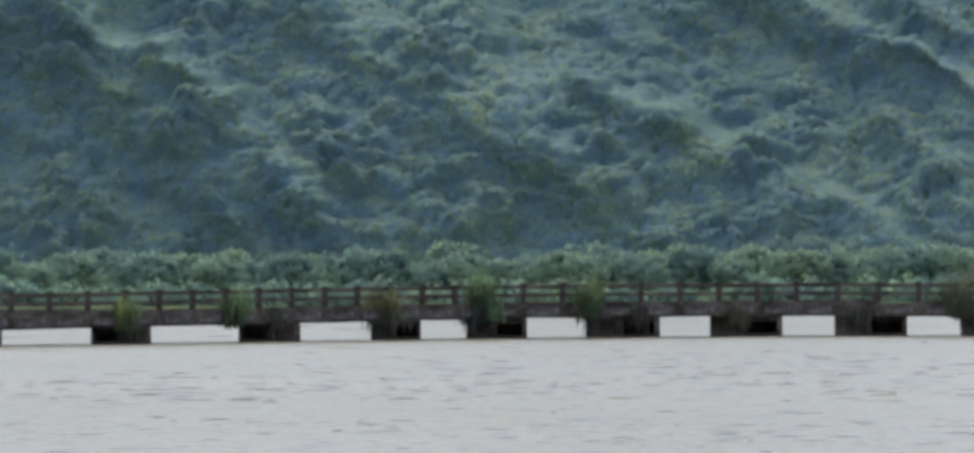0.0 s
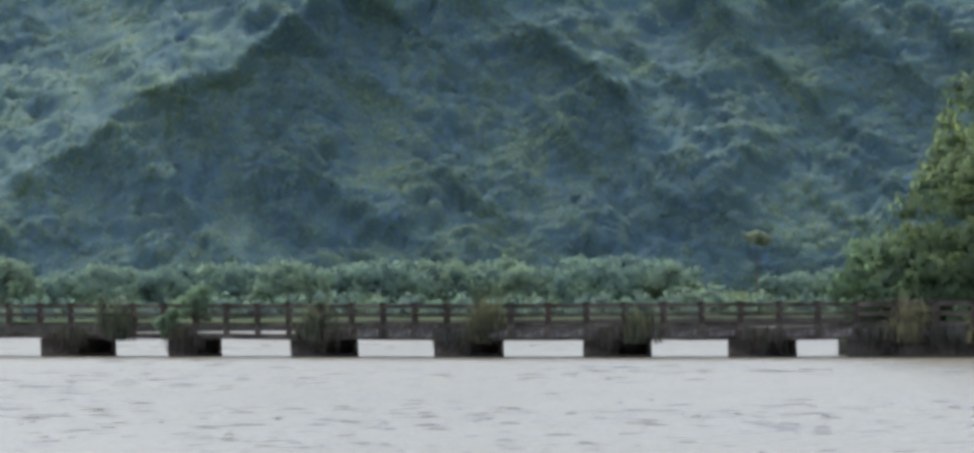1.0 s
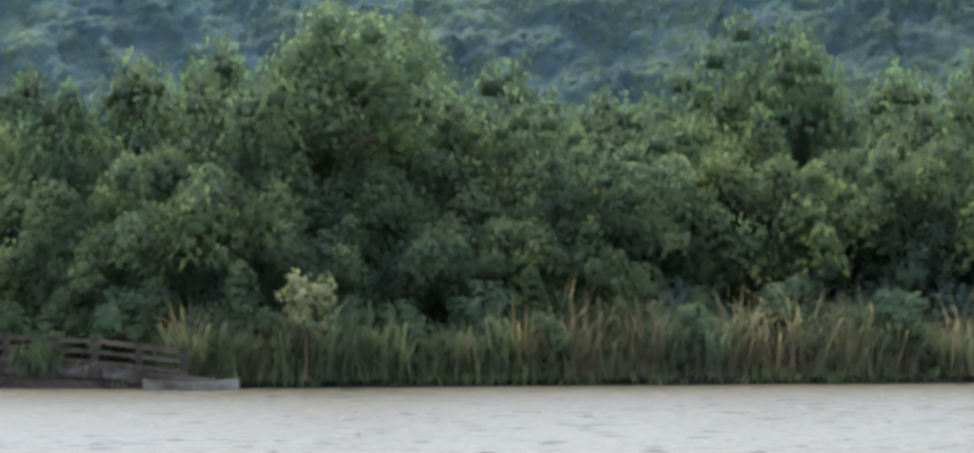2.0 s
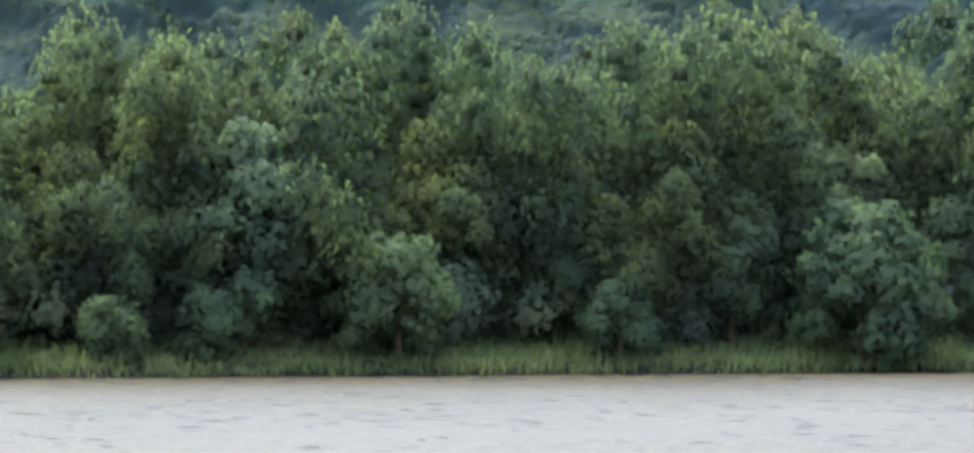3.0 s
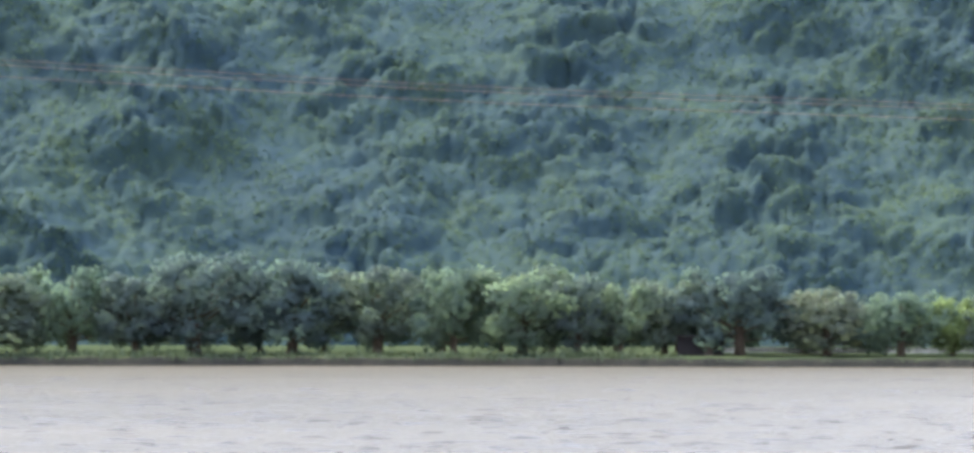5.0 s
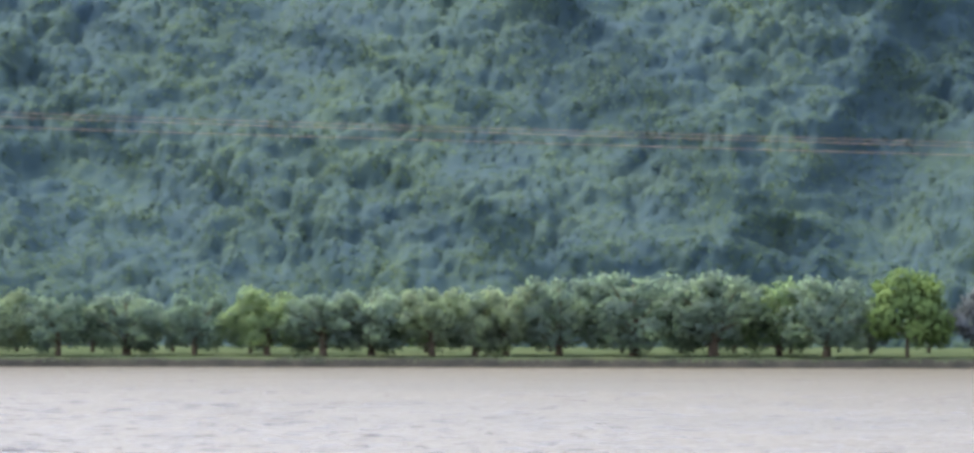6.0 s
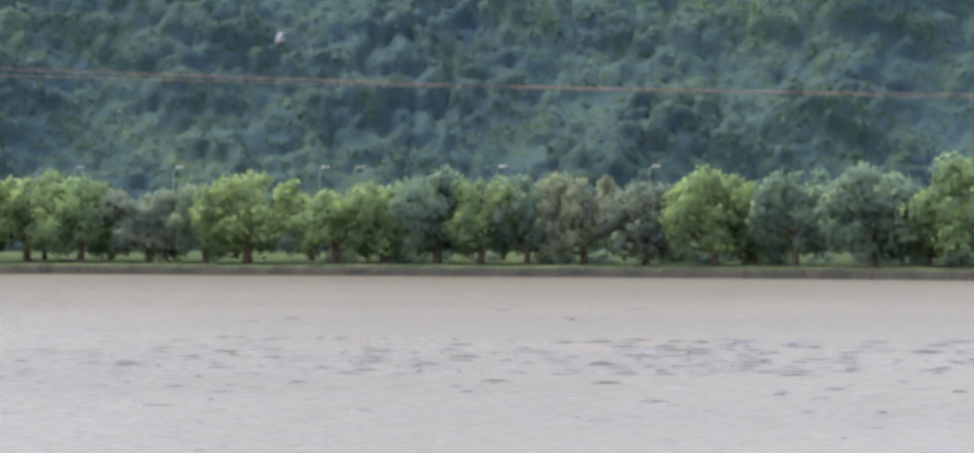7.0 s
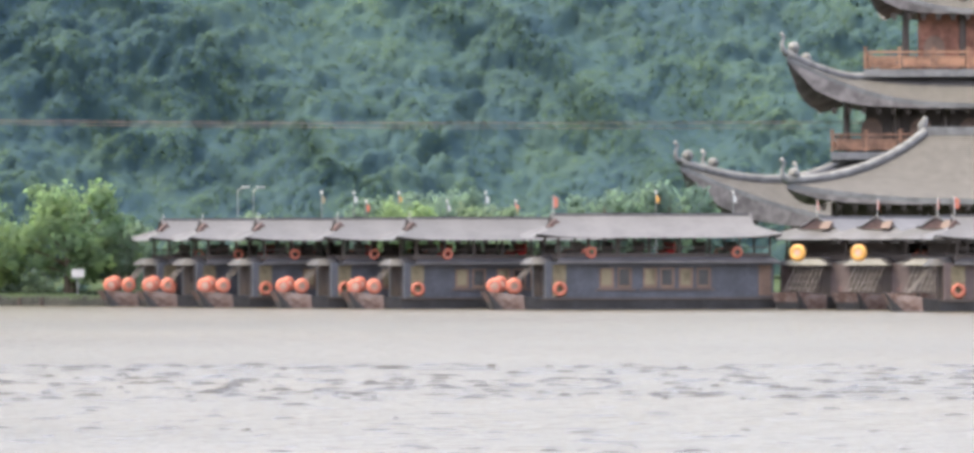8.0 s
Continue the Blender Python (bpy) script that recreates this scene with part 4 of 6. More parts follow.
SHORE_E = [(15954, 110, 5.8, 0), (16044, 120, 5.8, 2), (16144, 110, 5.3, 2), (16255, 129, 6.1, 0), (16318, 92, 5.5, 1), (16385, 120, 6.0, 0), (16507, 143, 6.3, 0), (16600, 74, 4.4, 1), (16690, 164, 6.8, 0), (16770, 74, 4.2, 1), (16885, 170, 6.6, 0), (16965, 64, 3.8, 0)]
gap = []
u = 12440.0
while u < 13190:
    gap.append((u, R.uniform(90, 130), R.uniform(4.2, 5.2), R.choice((0, 0, 0, 3, 1))))
    u += 95 * R.uniform(0.8, 1.25)


def crown_size(tree):
    """The width and the top of a tree's crown, without its few outermost leaves."""
    crown = [o for o in tree.children if o.name.startswith("crown")][0].data
    co = np.empty(len(crown.vertices) * 3, np.float32)
    crown.vertices.foreach_get("co", co)
    co = co.reshape(-1, 3)
    return 2 * float(np.percentile(np.hypot(co[:, 0], co[:, 1]), 96)), float(np.percentile(co[:, 2], 99))


SHORE_SIZE = [[crown_size(tree) for tree in shapes] for shapes, _ in SHORE_KINDS]
for u, wide, h, kind in SHORE_A + SHORE_B + gap + SHORE_C + SHORE_D + SHORE_E:
    d = along(FAR_SHORE, u) + R.uniform(5, 8)
    if u > 13000 and kind == 0 and R.random() < 0.45:
        kind = 1
    if u < 10800 and kind == 0 and R.random() < 0.6:
        kind = 3
    shapes, count = SHORE_KINDS[kind]
    across, top = SHORE_SIZE[kind][count[0] % len(shapes)]
    s = wide * 1.28 * d / FOCAL / across
    plant_sized(shapes, count, facing(u, d, 0.7, R.uniform(0, 360)) @ Matrix.Diagonal((s, s, h / top, 1)))
# a second row that closes the view under the crowns of the first
u = 9560.0
while u < 17760:
    h = float(np.interp(u, [9000, 11600, 12000, 14300, 15500, 16300, 16900, 17760], [5.4, 5.2, 3.6, 3.8, 4.6, 4.2, 4.6, 5.6])) * R.uniform(0.85, 1.1)
    plant_sized(*SHORE_KINDS[R.choice((0, 0, 1, 3)) if u > 13000 else R.choice((0, 3, 3))], facing(u, along(FAR_SHORE, u) + R.uniform(13, 20), 0.9, R.uniform(0, 360), h / 6))
    u += 100 * R.uniform(0.75, 1.3)

far_bank = []
for u in np.arange(9100, 17000, 5):
    tall = float(np.interp(u, [9100, 9600, 11480, 11620, 13000, 17000], [1.0, 1.2, 1.1, 0.3, 0.35, 0.4]))
    for k in range(2):
        off = R.uniform(0.1, 3.5)
        far_bank.append((*at(u + R.uniform(-4, 4), along(FAR_SHORE, u) + 1.6 * noise.noise((u * 0.004, 0.3, 0)) + 0.7 * noise.noise((u * 0.02, 4.3, 0)) + off, 0.35 + 0.08 * off), tall * R.uniform(0.6, 1.1) * (0.8 + 0.6 * noise.noise((u * 0.01, off * 0.3, 5)))))
tagged(part("shore_grass", blades("shore_grass", 15, far_bank, 0.85, 7, 0.09, 0.4, 1.0), M_BANK_GRASS), "rough dark grass on the far bank", "grass", kind="stuff")

lime = tree_shape("lime_green_tree", "bright lime-green round tree on the far shore", "tree", "", 121, 6.2, 6.0, 1.0, 3000, (0.45, 0.3), M_LIME, clumps=15)
lime.matrix_basis = facing(13907, along(FAR_SHORE, 13907) + 5, 0.75)
dusky = tree_shape("dusky_tree", "dark purple-grey round tree on the far shore", "tree", "", 122, 5.0, 4.6, 0.8, 4000, (0.3, 0.18), M_PURPLE, clumps=26, flat=1.0)
dusky.matrix_basis = facing(14034, along(FAR_SHORE, 14034) + 6, 0.75)

# ---- the belt of trees behind the bridge ----
belt = [tree_shape("belt_tree", "pale green tree in the wood behind the bridge", "tree", "wood behind the bridge", 140 + i, 6.0, w, 0.1, 1900, (0.62, 0.4), M_BELT, clumps=26) for i, w in enumerate((10.5, 9.0, 12.0))]
used = [0]
for row, d0, step in ((0, 522, 54), (1, 560, 110)):
    u = -1400.0
    while u < 2800:
        low = 0.72 if u > 2280 else 1.0
        if u < 2215 or 2300 < u < 2450:
            plant(belt, used, facing(u, d0 + R.uniform(-8, 14), 1.0, R.uniform(0, 360)) @ Matrix.Scale((R.uniform(0.66, 0.95) + (0.12 if R.random() < 0.12 else 0)) * low * np.interp(u, [-300, 1000, 1500], [0.88, 0.88, 0.96]), 4))
        u += step * R.uniform(0.7, 1.3)
scrub = [tree_shape("shore_bush", "low green bush on the grassy shore", "shrub", "low bushes on the shore", 150 + i, 2.2, 5.0, 0.0, 420, (0.5, 0.32), M_BELT, clumps=12, flat=0.7) for i in range(2)]
used = [0]
u = -1300.0
while u < 2700:
    plant(scrub, used, facing(u, 424 + R.uniform(0, 5), 0.1, R.uniform(0, 360), R.uniform(0.8, 1.15)))
    u += 75 * R.uniform(0.75, 1.25)
u = 15650.0
while u < 17060:
    plant(scrub, used, facing(u, along(FAR_SHORE, u) + R.uniform(9, 15), 0.6, R.uniform(0, 360), R.uniform(0.45, 0.8)))
    u += 85 * R.uniform(0.75, 1.25)
mast = tree_shape("lone_tree", "thin bare-stemmed tree with a flat pale crown", "tree", "", 170, 6.0, 2.3, 5.1, 420, (0.45, 0.3), M_PALE_LEAF, clumps=7, flat=0.5, girth=0.35)
mast.matrix_basis = facing(2320, 505, 1.0)


# ---- the old bridge ----
BRIDGE = [(-1400, 262), (-600, 276), (0, 291), (500, 297), (1000, 293), (1887, 268), (2692, 253), (3170, 247)]
DECK = [(-1400, 1.08), (-784, 1.12), (-350, 1.25), (100, 1.38), (500, 1.38), (1000, 1.3), (1900, 1.15), (2700, 1.15), (2950, 0.85), (3170, 0.2)]
# top of the kerb above the deck line; it has broken away on one stretch
KERB = [(-1400, 0.18), (1040, 0.18), (1100, -0.2), (1600, -0.2), (1700, 0.12), (3200, 0.12)]
# water openings between the piers, as turns
OPENINGS = [(-1010, -880), (-780, -638), (-541, -401), (-301, -188), (-107, -34), (64, 158), (278, 358), (475, 558), (675, 760), (878, 963), (1079, 1168), (1290, 1372), (1459, 1570), (1679, 1800), (1913, 2040), (2151, 2273), (2384, 2462)]


def deck_at(u, across, z):
    return at(u, along(BRIDGE, u) + across, z)


def bridge():
    top = thing("bridge", "old dark weathered concrete bridge with railings, overgrown", "bridge")
    width = 4.6
    us = np.arange(-1400, 3171, 35.0)
    n = len(us)
    v = []
    for u in us:
        z = along(DECK, u)
        sag = 0.05 * noise.noise((u * 0.01, 0, 0))
        kerb = along(KERB, u) + 0.04 * noise.noise((u * 0.03, 3, 0))
        for a, dz in ((0.0, -0.42), (0.0, kerb - 0.12), (0.05, kerb), (0.35, kerb), (0.38, kerb - 0.12), (width - 0.38, kerb - 0.12), (width - 0.35, kerb), (width, kerb), (width, -0.42)):
            v.append(deck_at(u, a, z + dz + sag))
    k = 9
    f = [(i * k + j, (i + 1) * k + j, (i + 1) * k + (j + 1) % k, i * k + (j + 1) % k) for i in range(n - 1) for j in range(k)]
    part("deck", Geo().add(v, f), M_CONCRETE, top, "stained concrete deck and kerbs")
    # piers: each wide block stands between two openings
    for a, b in zip(OPENINGS[:-1], OPENINGS[1:]):
        u0, u1 = a[1], b[0]
        c = (u0 + u1) / 2
        d = along(BRIDGE, c)
        w = (u1 - u0) * d / FOCAL
        z = along(DECK, c) - 0.42
        m = facing(c, d)
        g = Geo()
        # a solid wall on one half, a dark recess with a cross beam on the other
        way = -1 if c < -200 else 1
        g.box((-w * 0.25 * way, 0.6, (z - 0.6) / 2), (w * 0.5, 0.7, z + 0.6))
        g.box((0, width - 0.5, (z - 0.6) / 2), (w * 0.98, 0.5, z + 0.6))
        g.box((w * 0.46 * way, width / 2, (z - 0.6) / 2), (w * 0.07, width - 0.7, z + 0.6))
        g.box((w * 0.2 * way, width / 2, z - 0.12), (w * 0.56, width - 1.2, 0.24))
        # rough patches where the facing has broken away
        rough = random.Random(int(c) + 5000)
        for k in range(5):
            g.box((-w * 0.25 * way + rough.uniform(-0.2, 0.2) * w, 0.24, rough.uniform(0.15, 0.8) * z), (rough.uniform(0.12, 0.4), 0.06, rough.uniform(0.08, 0.22)), 0, 1.0, rough.uniform(-20, 20))
        g.box((0, width / 2, 0.02), (w * 1.0, width - 0.2, 0.2))
        ob = part("pier", g, M_CONCRETE, top)
        ob.matrix_basis = m
    # abutment under the end at the island
    v, us = [], np.arange(2464, 3100, 40.0)
    for u in us:
        z = max(along(DECK, u) - 0.4, 0.12)
        for a, zz in ((0.25, -0.8), (0.25, z), (width - 0.2, z), (width - 0.2, -0.8)):
            v.append(deck_at(u, a + 0.25 * noise.noise((u * 0.02, a, zz)), zz))
    f = [(i * 4 + j, (i + 1) * 4 + j, (i + 1) * 4 + (j + 1) % 4, i * 4 + (j + 1) % 4) for i in range(len(us) - 1) for j in range(4)]
    part("abutment", Geo().add(v, f + [(0, 1, 2, 3)]), M_CONCRETE, top)
    # railings: posts every two metres, three rails each side
    rng = random.Random(8)
    post_mesh = None
    for across in (0.18, width - 0.18):
        u, posts = -1390.0, []
        while u < 3160:
            posts.append(u)
            d = along(BRIDGE, u)
            grad = (along(BRIDGE, u + 10) - along(BRIDGE, u - 10)) / (20 * d / FOCAL)
            u += 2.0 * FOCAL / d / math.sqrt(1 + grad * grad)
        if post_mesh is None:
            post_mesh = Geo().box((0, 0, 0.28), (0.28, 0.22, 1.4)).box((0, 0, 1.0), (0.34, 0.3, 0.1)).mesh("post")
            post_mesh.materials.append(M_CONCRETE)
        for u in posts:
            ob = new("post", post_mesh)
            ob.parent = top
            ob.matrix_basis = Matrix.Translation(deck_at(u, across, along(DECK, u) + 0.16)) @ Matrix.Rotation(-bearing(u) + radians(rng.uniform(-4, 4)), 4, "Z") @ Matrix.Rotation(radians(rng.uniform(-1.2, 1.2)), 4, "Y")
        if across < 1:
            # paler facing panels of the kerb, one between each two posts
            for a, b in zip(posts[:-1], posts[1:]):
                mid = (a + b) / 2
                if along(KERB, mid) < 0.1 or rng.random() < 0.12:
                    continue
                long = (deck_at(b, 0, 0) - deck_at(a, 0, 0)).length
                turn = deck_at(b, 0, 0) - deck_at(a, 0, 0)
                ob = part("kerb_panel", Geo().box((0, 0, 0), (long * rng.uniform(0.6, 0.84), 0.05, rng.uniform(0.26, 0.36))), M_PALE_CONCRETE, top, "paler worn kerb panel")
                ob.matrix_basis = Matrix.Translation(deck_at(mid, -0.02, along(DECK, mid) - 0.12)) @ Matrix.Rotation(math.atan2(turn.y, turn.x), 4, "Z")
        for h, thick in ((0.9, 0.19), (0.5, 0.17), (0.08, 0.16)):
            for a, b in zip(posts[:-1], posts[1:]):
                if h < 0.3 and rng.random() < 0.12:
                    continue
                p, q = (deck_at(x, across, along(DECK, x) + 0.16 + h + rng.uniform(-0.015, 0.015)) for x in (a, b))
                part("rail", Geo().tube([p, q], [thick * 0.62] * 2, 4), M_CONCRETE, top)
    return top


bridge()
# plants that grow on the bridge
for u, h, mat, name, label in ((-410, 1.7, M_TUFT_GREEN, "grass_tuft", "green grass tuft growing on the bridge"), (-165, 1.6, M_TUFT_DRY, "grass_tuft", "dry grass tuft growing on the bridge"), (-10, 2.3, M_TUFT_GREEN, "grass_tuft", "green grass tuft growing on the bridge"), (160, 2.0, M_TUFT_GREEN, "grass_tuft", "green grass tuft growing on the bridge"), (755, 2.1, M_TUFT_DRY, "grass_tuft", "yellow grass tuft growing on the bridge"), (1040, 1.5, M_TUFT_GREEN, "grass_tuft", "green grass tuft growing on the bridge"), (1290, 1.9, M_TUFT_DRY, "grass_tuft", "dry grass tuft growing on the bridge"), (1610, 1.6, M_TUFT_DRY, "grass_tuft", "dry grass tuft growing on the bridge"), (1890, 1.7, M_TUFT_DRY, "grass_tuft", "dry grass tuft growing on the bridge"), (2130, 1.6, M_TUFT_DRY, "grass_tuft", "dry grass tuft growing on the bridge"), (2565, 1.7, M_TUFT_PALE, "grass_tuft", "pale dry grass tuft growing on the bridge"), (2690, 1.1, M_TUFT_PALE, "grass_tuft", "pale dry grass tuft growing on the bridge"), (2840, 1.2, M_TUFT_GREEN, "grass_tuft", "green grass tuft growing on the bridge"), (-590, 1.3, M_TUFT_GREEN, "grass_tuft", "green grass tuft growing on the bridge")):
    base = deck_at(u, -0.02, along(DECK, u) - 0.15)
    ob = part(name, blades(name, int(u) + 2000, [(R.gauss(0, 0.42), R.uniform(-0.15, 0.2), R.uniform(-0.45, 0.25), R.uniform(0.55, 1.1)) for _ in range(16)], h * 1.1, 20, 0.05, 0.2, 0.85), mat)
    ob.matrix_basis = Matrix.Translation(base)
    tagged(ob, label, "grass tuft", "tufts on the bridge")
# dry vines that hang over the piers
for u in (-580, -345, -170, -20, 170, 240, 395, 590, 775, 1010, 1215, 1400, 1610, 1840, 2090, 2330, 2520, 2640):
    reach = along(DECK, u) + 0.1
    ob = part("hanging_vines", blades("hanging_vines", int(u) + 4000, [(R.gauss(0, 0.5), R.uniform(-0.1, 0.0), R.uniform(-0.1, 0.3), R.uniform(0.4, 1.0)) for _ in range(16)], -reach, 9, 0.05, 0.16, 0.3), M_VINE)
    ob.matrix_basis = Matrix.Translation(deck_at(u, -0.1, along(DECK, u) - 0.1))
    tagged(ob, "dry grey vines hanging over a bridge pier", "vines", "vines on the bridge")
for u, z, s in ((1420, 1.2, 0.36), (1375, 0.3, 0.33)):
    ob = tree_shape("bush", "dark green bush growing on the bridge", "bush", "bushes on the bridge", 160 + int(u), 5.0, 4.2, 0.3, 700, (0.7, 0.4), M_BROAD, clumps=9)
    ob.matrix_basis = Matrix.Translation(deck_at(u, 0.1, along(DECK, u) + z - 0.9)) @ Matrix.Scale(s, 4)


# ---- materials of boats and buildings ----
M_SLATE = surface("slate_blue_boards", (0.05, 0.055, 0.07), (0.085, 0.09, 0.11), 1.0, 0.6, 0, (0.75, 0.75, 0.75), 0.5, 0.2, 6)
M_HULL = surface("dark_hull_paint", (0.03, 0.03, 0.035), (0.06, 0.06, 0.065), 1.0, 0.5, 0, (0.6, 0.6, 0.6), 0.6, 0.2, 6)
M_PALE_HULL = surface("worn_pale_bow", (0.17, 0.13, 0.125), (0.25, 0.2, 0.185), 1.0, 0.7, 0, (0.6, 0.5, 0.45), 0.8, 0.3, 6)
M_ROOFING = surface("grey_roof_sheet", (0.062, 0.06, 0.066), (0.09, 0.087, 0.094), 1.2, 0.55, 0, (0.75, 0.75, 0.75), 0.4, 0.3, 5)
M_DARK_WOOD = surface("dark_stained_wood", (0.035, 0.025, 0.02), (0.075, 0.055, 0.045), 2.0, 0.6, 0, (0.7, 0.7, 0.7), 0.5, 0.3, 9)
M_BROWN_WOOD = surface("brown_wood", (0.13, 0.08, 0.055), (0.22, 0.14, 0.1), 2.0, 0.6, 0, (0.7, 0.7, 0.7), 0.5, 0.3, 9)
M_DULL_WOOD = surface("dull_brown_boards", (0.075, 0.055, 0.055), (0.12, 0.085, 0.08), 2.0, 0.6, 0, (0.7, 0.7, 0.7), 0.5, 0.3, 9)
M_RED_WOOD = surface("red_brown_gable", (0.085, 0.05, 0.045), (0.12, 0.068, 0.06), 2.0, 0.6)
M_ORANGE = surface("orange_plastic", (0.42, 0.12, 0.075), (0.52, 0.17, 0.11), 2.0, 0.5, 0, (0.8, 0.75, 0.7), 1.0, 0.1, 5, 0.08)
M_PALE_FLOAT = surface("pale_netting", (0.42, 0.27, 0.21), (0.55, 0.38, 0.31), 2.0, 0.8)
M_YELLOW_RING = surface("yellow_orange_plastic", (0.55, 0.27, 0.05), (0.65, 0.36, 0.1), 2.0, 0.5)
M_RED = surface("red_cloth", (0.5, 0.03, 0.025), (0.7, 0.06, 0.05), 2.0, 0.7)
M_CREAM = surface("cream_curtain", (0.2, 0.17, 0.11), (0.28, 0.24, 0.16), 1.5, 0.8)
M_WHITE = surface("white_paint", (0.48, 0.48, 0.475), (0.6, 0.6, 0.59), 1.5, 0.5)
M_NET = surface("grey_rope", (0.16, 0.14, 0.13), (0.26, 0.23, 0.21), 2.0, 0.9)
M_STEEL = surface("galvanised_steel", (0.2, 0.21, 0.22), (0.3, 0.31, 0.32), 1.5, 0.4, 0.6)


def glass_build(t):
    p = node(t, "ShaderNodeBsdfPrincipled", Roughness=0.08, IOR=1.5)
    t.links.new(ramp(t, noise_at(t, 0.8), [(0.3, (0.02, 0.022, 0.025)), (0.7, (0.05, 0.05, 0.05))]), p.inputs["Base Color"])
    return p.outputs[0]


M_GLASS = material("dark_window_glass", glass_build)


def tour_boat(label, wall, flagged, floats):
    """A two-deck wooden tour boat, bow at -x, 16 m long."""
    top = thing("tour_boat", label, "boat", "tour boats at the landing")
    hull = part("hull", Geo().add(
        [(-8.2, -0.8, 1.0), (-8.2, 0.8, 1.0), (-7.6, 0.7, -0.3), (-7.6, -0.7, -0.3),
         (-5.4, -2.1, 0.65), (-5.4, 2.1, 0.65), (-5.2, 1.9, -0.3), (-5.2, -1.9, -0.3),
         (8.0, -2.1, 0.65), (8.0, 2.1, 0.65), (7.7, 1.9, -0.3), (7.7, -1.9, -0.3)],
        [(0, 1, 2, 3), (0, 4, 5, 1), (1, 5, 6, 2), (3, 2, 6, 7), (0, 3, 7, 4), (4, 8, 9, 5), (5, 9, 10, 6), (7, 6, 10, 11), (4, 7, 11, 8), (8, 11, 10, 9)]), M_HULL, top)
    part("rubbing_strake", Geo().box((1.3, -2.13, 0.6), (13.4, 0.1, 0.12)).box((1.3, 2.13, 0.6), (13.4, 0.1, 0.12)), M_DARK_WOOD, hull)
    part("bow_plate", Geo().add([(-8.24, -0.82, 0.98), (-8.24, 0.82, 0.98), (-7.7, 0.68, 0.0), (-7.7, -0.68, 0.0), (-8.2, -0.8, 1.02), (-6.3, -1.7, 0.8), (-6.2, -1.62, 0.0), (-7.66, -0.7, 0.0)],
                            [(0, 1, 2, 3), (4, 7, 6, 5)]), M_PALE_HULL, hull, "worn pale wooden bow")
    cabin = part("lower_cabin", Geo().box((1.3, 0, 1.65), (12.8, 3.9, 2.0)), wall, top)
    # boards and windows on both sides
    for side in (-1, 1):
        y = side * 1.96
        for k, x in enumerate((-1.7, -0.7, 0.75, 1.7, 2.75, 3.75)):
            w = part("window", Geo().box((x, y, 1.75), (0.8, 0.06, 1.1)), M_BROWN_WOOD, cabin, "brown wooden window frame")
            part("pane", Geo().box((x - 0.02, y + side * 0.035, 1.78), (0.56, 0.02, 0.86)), M_GLASS if k % 2 else M_CREAM, w)
        part("sill", Geo().box((-1.2, y + side * 0.03, 1.12), (2.2, 0.12, 0.06)), M_BROWN_WOOD, cabin)
        part("sill", Geo().box((2.25, y + side * 0.03, 1.12), (4.2, 0.12, 0.06)), M_BROWN_WOOD, cabin)
        part("cabin_door", Geo().box((-4.35, y, 1.6), (0.75, 0.08, 1.75)), M_CREAM, cabin, "cream curtained doorway")
        part("side_entry", Geo().box((7.2, y, 1.6), (0.7, 0.07, 1.7)), M_BROWN_WOOD, cabin)
        part("life_ring", Geo().ring((-4.35, side * 2.1, 1.15), 0.3, 0.11), M_ORANGE, top, "orange life ring", True)
        for x in (-1.6, 6.6):
            part("life_ring", Geo().ring((x - 1.0, side * 2.12, 3.15), 0.24, 0.08), M_ORANGE, top, "orange life ring", True)
    part("cabin_front", Geo().box((-5.12, 0, 1.6), (0.06, 2.6, 1.7)).box((-5.16, -0.2, 1.5), (0.06, 1.0, 1.5)), M_DARK_WOOD, cabin)
    # skirt roof between the decks
    def skirt(x0, x1, z, out):
        return Geo().add([(x0 - out, -2.1 - out, z), (x1 + out, -2.1 - out, z), (x1 + out, 2.1 + out, z), (x0 - out, 2.1 + out, z), (x0, -1.95, z + 0.28), (x1, -1.95, z + 0.28), (x1, 1.95, z + 0.28), (x0, 1.95, z + 0.28),
                          (x0 - out, -2.1 - out, z - 0.08), (x1 + out, -2.1 - out, z - 0.08), (x1 + out, 2.1 + out, z - 0.08), (x0 - out, 2.1 + out, z - 0.08)],
                         [(0, 1, 5, 4), (1, 2, 6, 5), (2, 3, 7, 6), (3, 0, 4, 7), (4, 5, 6, 7), (8, 9, 1, 0), (9, 10, 2, 1), (10, 11, 3, 2), (11, 8, 0, 3), (11, 10, 9, 8)])
    part("skirt_roof", skirt(-4.2, 7.6, 2.62, 0.4), M_ROOFING, top, "grey skirt roof")
    part("porch_roof", Geo().add([(-5.9, -1.5, 2.5), (-4.6, -1.5, 2.5), (-4.6, 1.5, 2.5), (-5.9, 1.5, 2.5), (-5.6, -0.9, 2.85), (-4.6, -0.9, 2.95), (-4.6, 0.9, 2.95), (-5.6, 0.9, 2.85)],
                                [(0, 1, 5, 4), (1, 2, 6, 5), (2, 3, 7, 6), (3, 0, 4, 7), (4, 5, 6, 7), (3, 2, 1, 0)]), M_ROOFING, top, "pale grey porch roof")
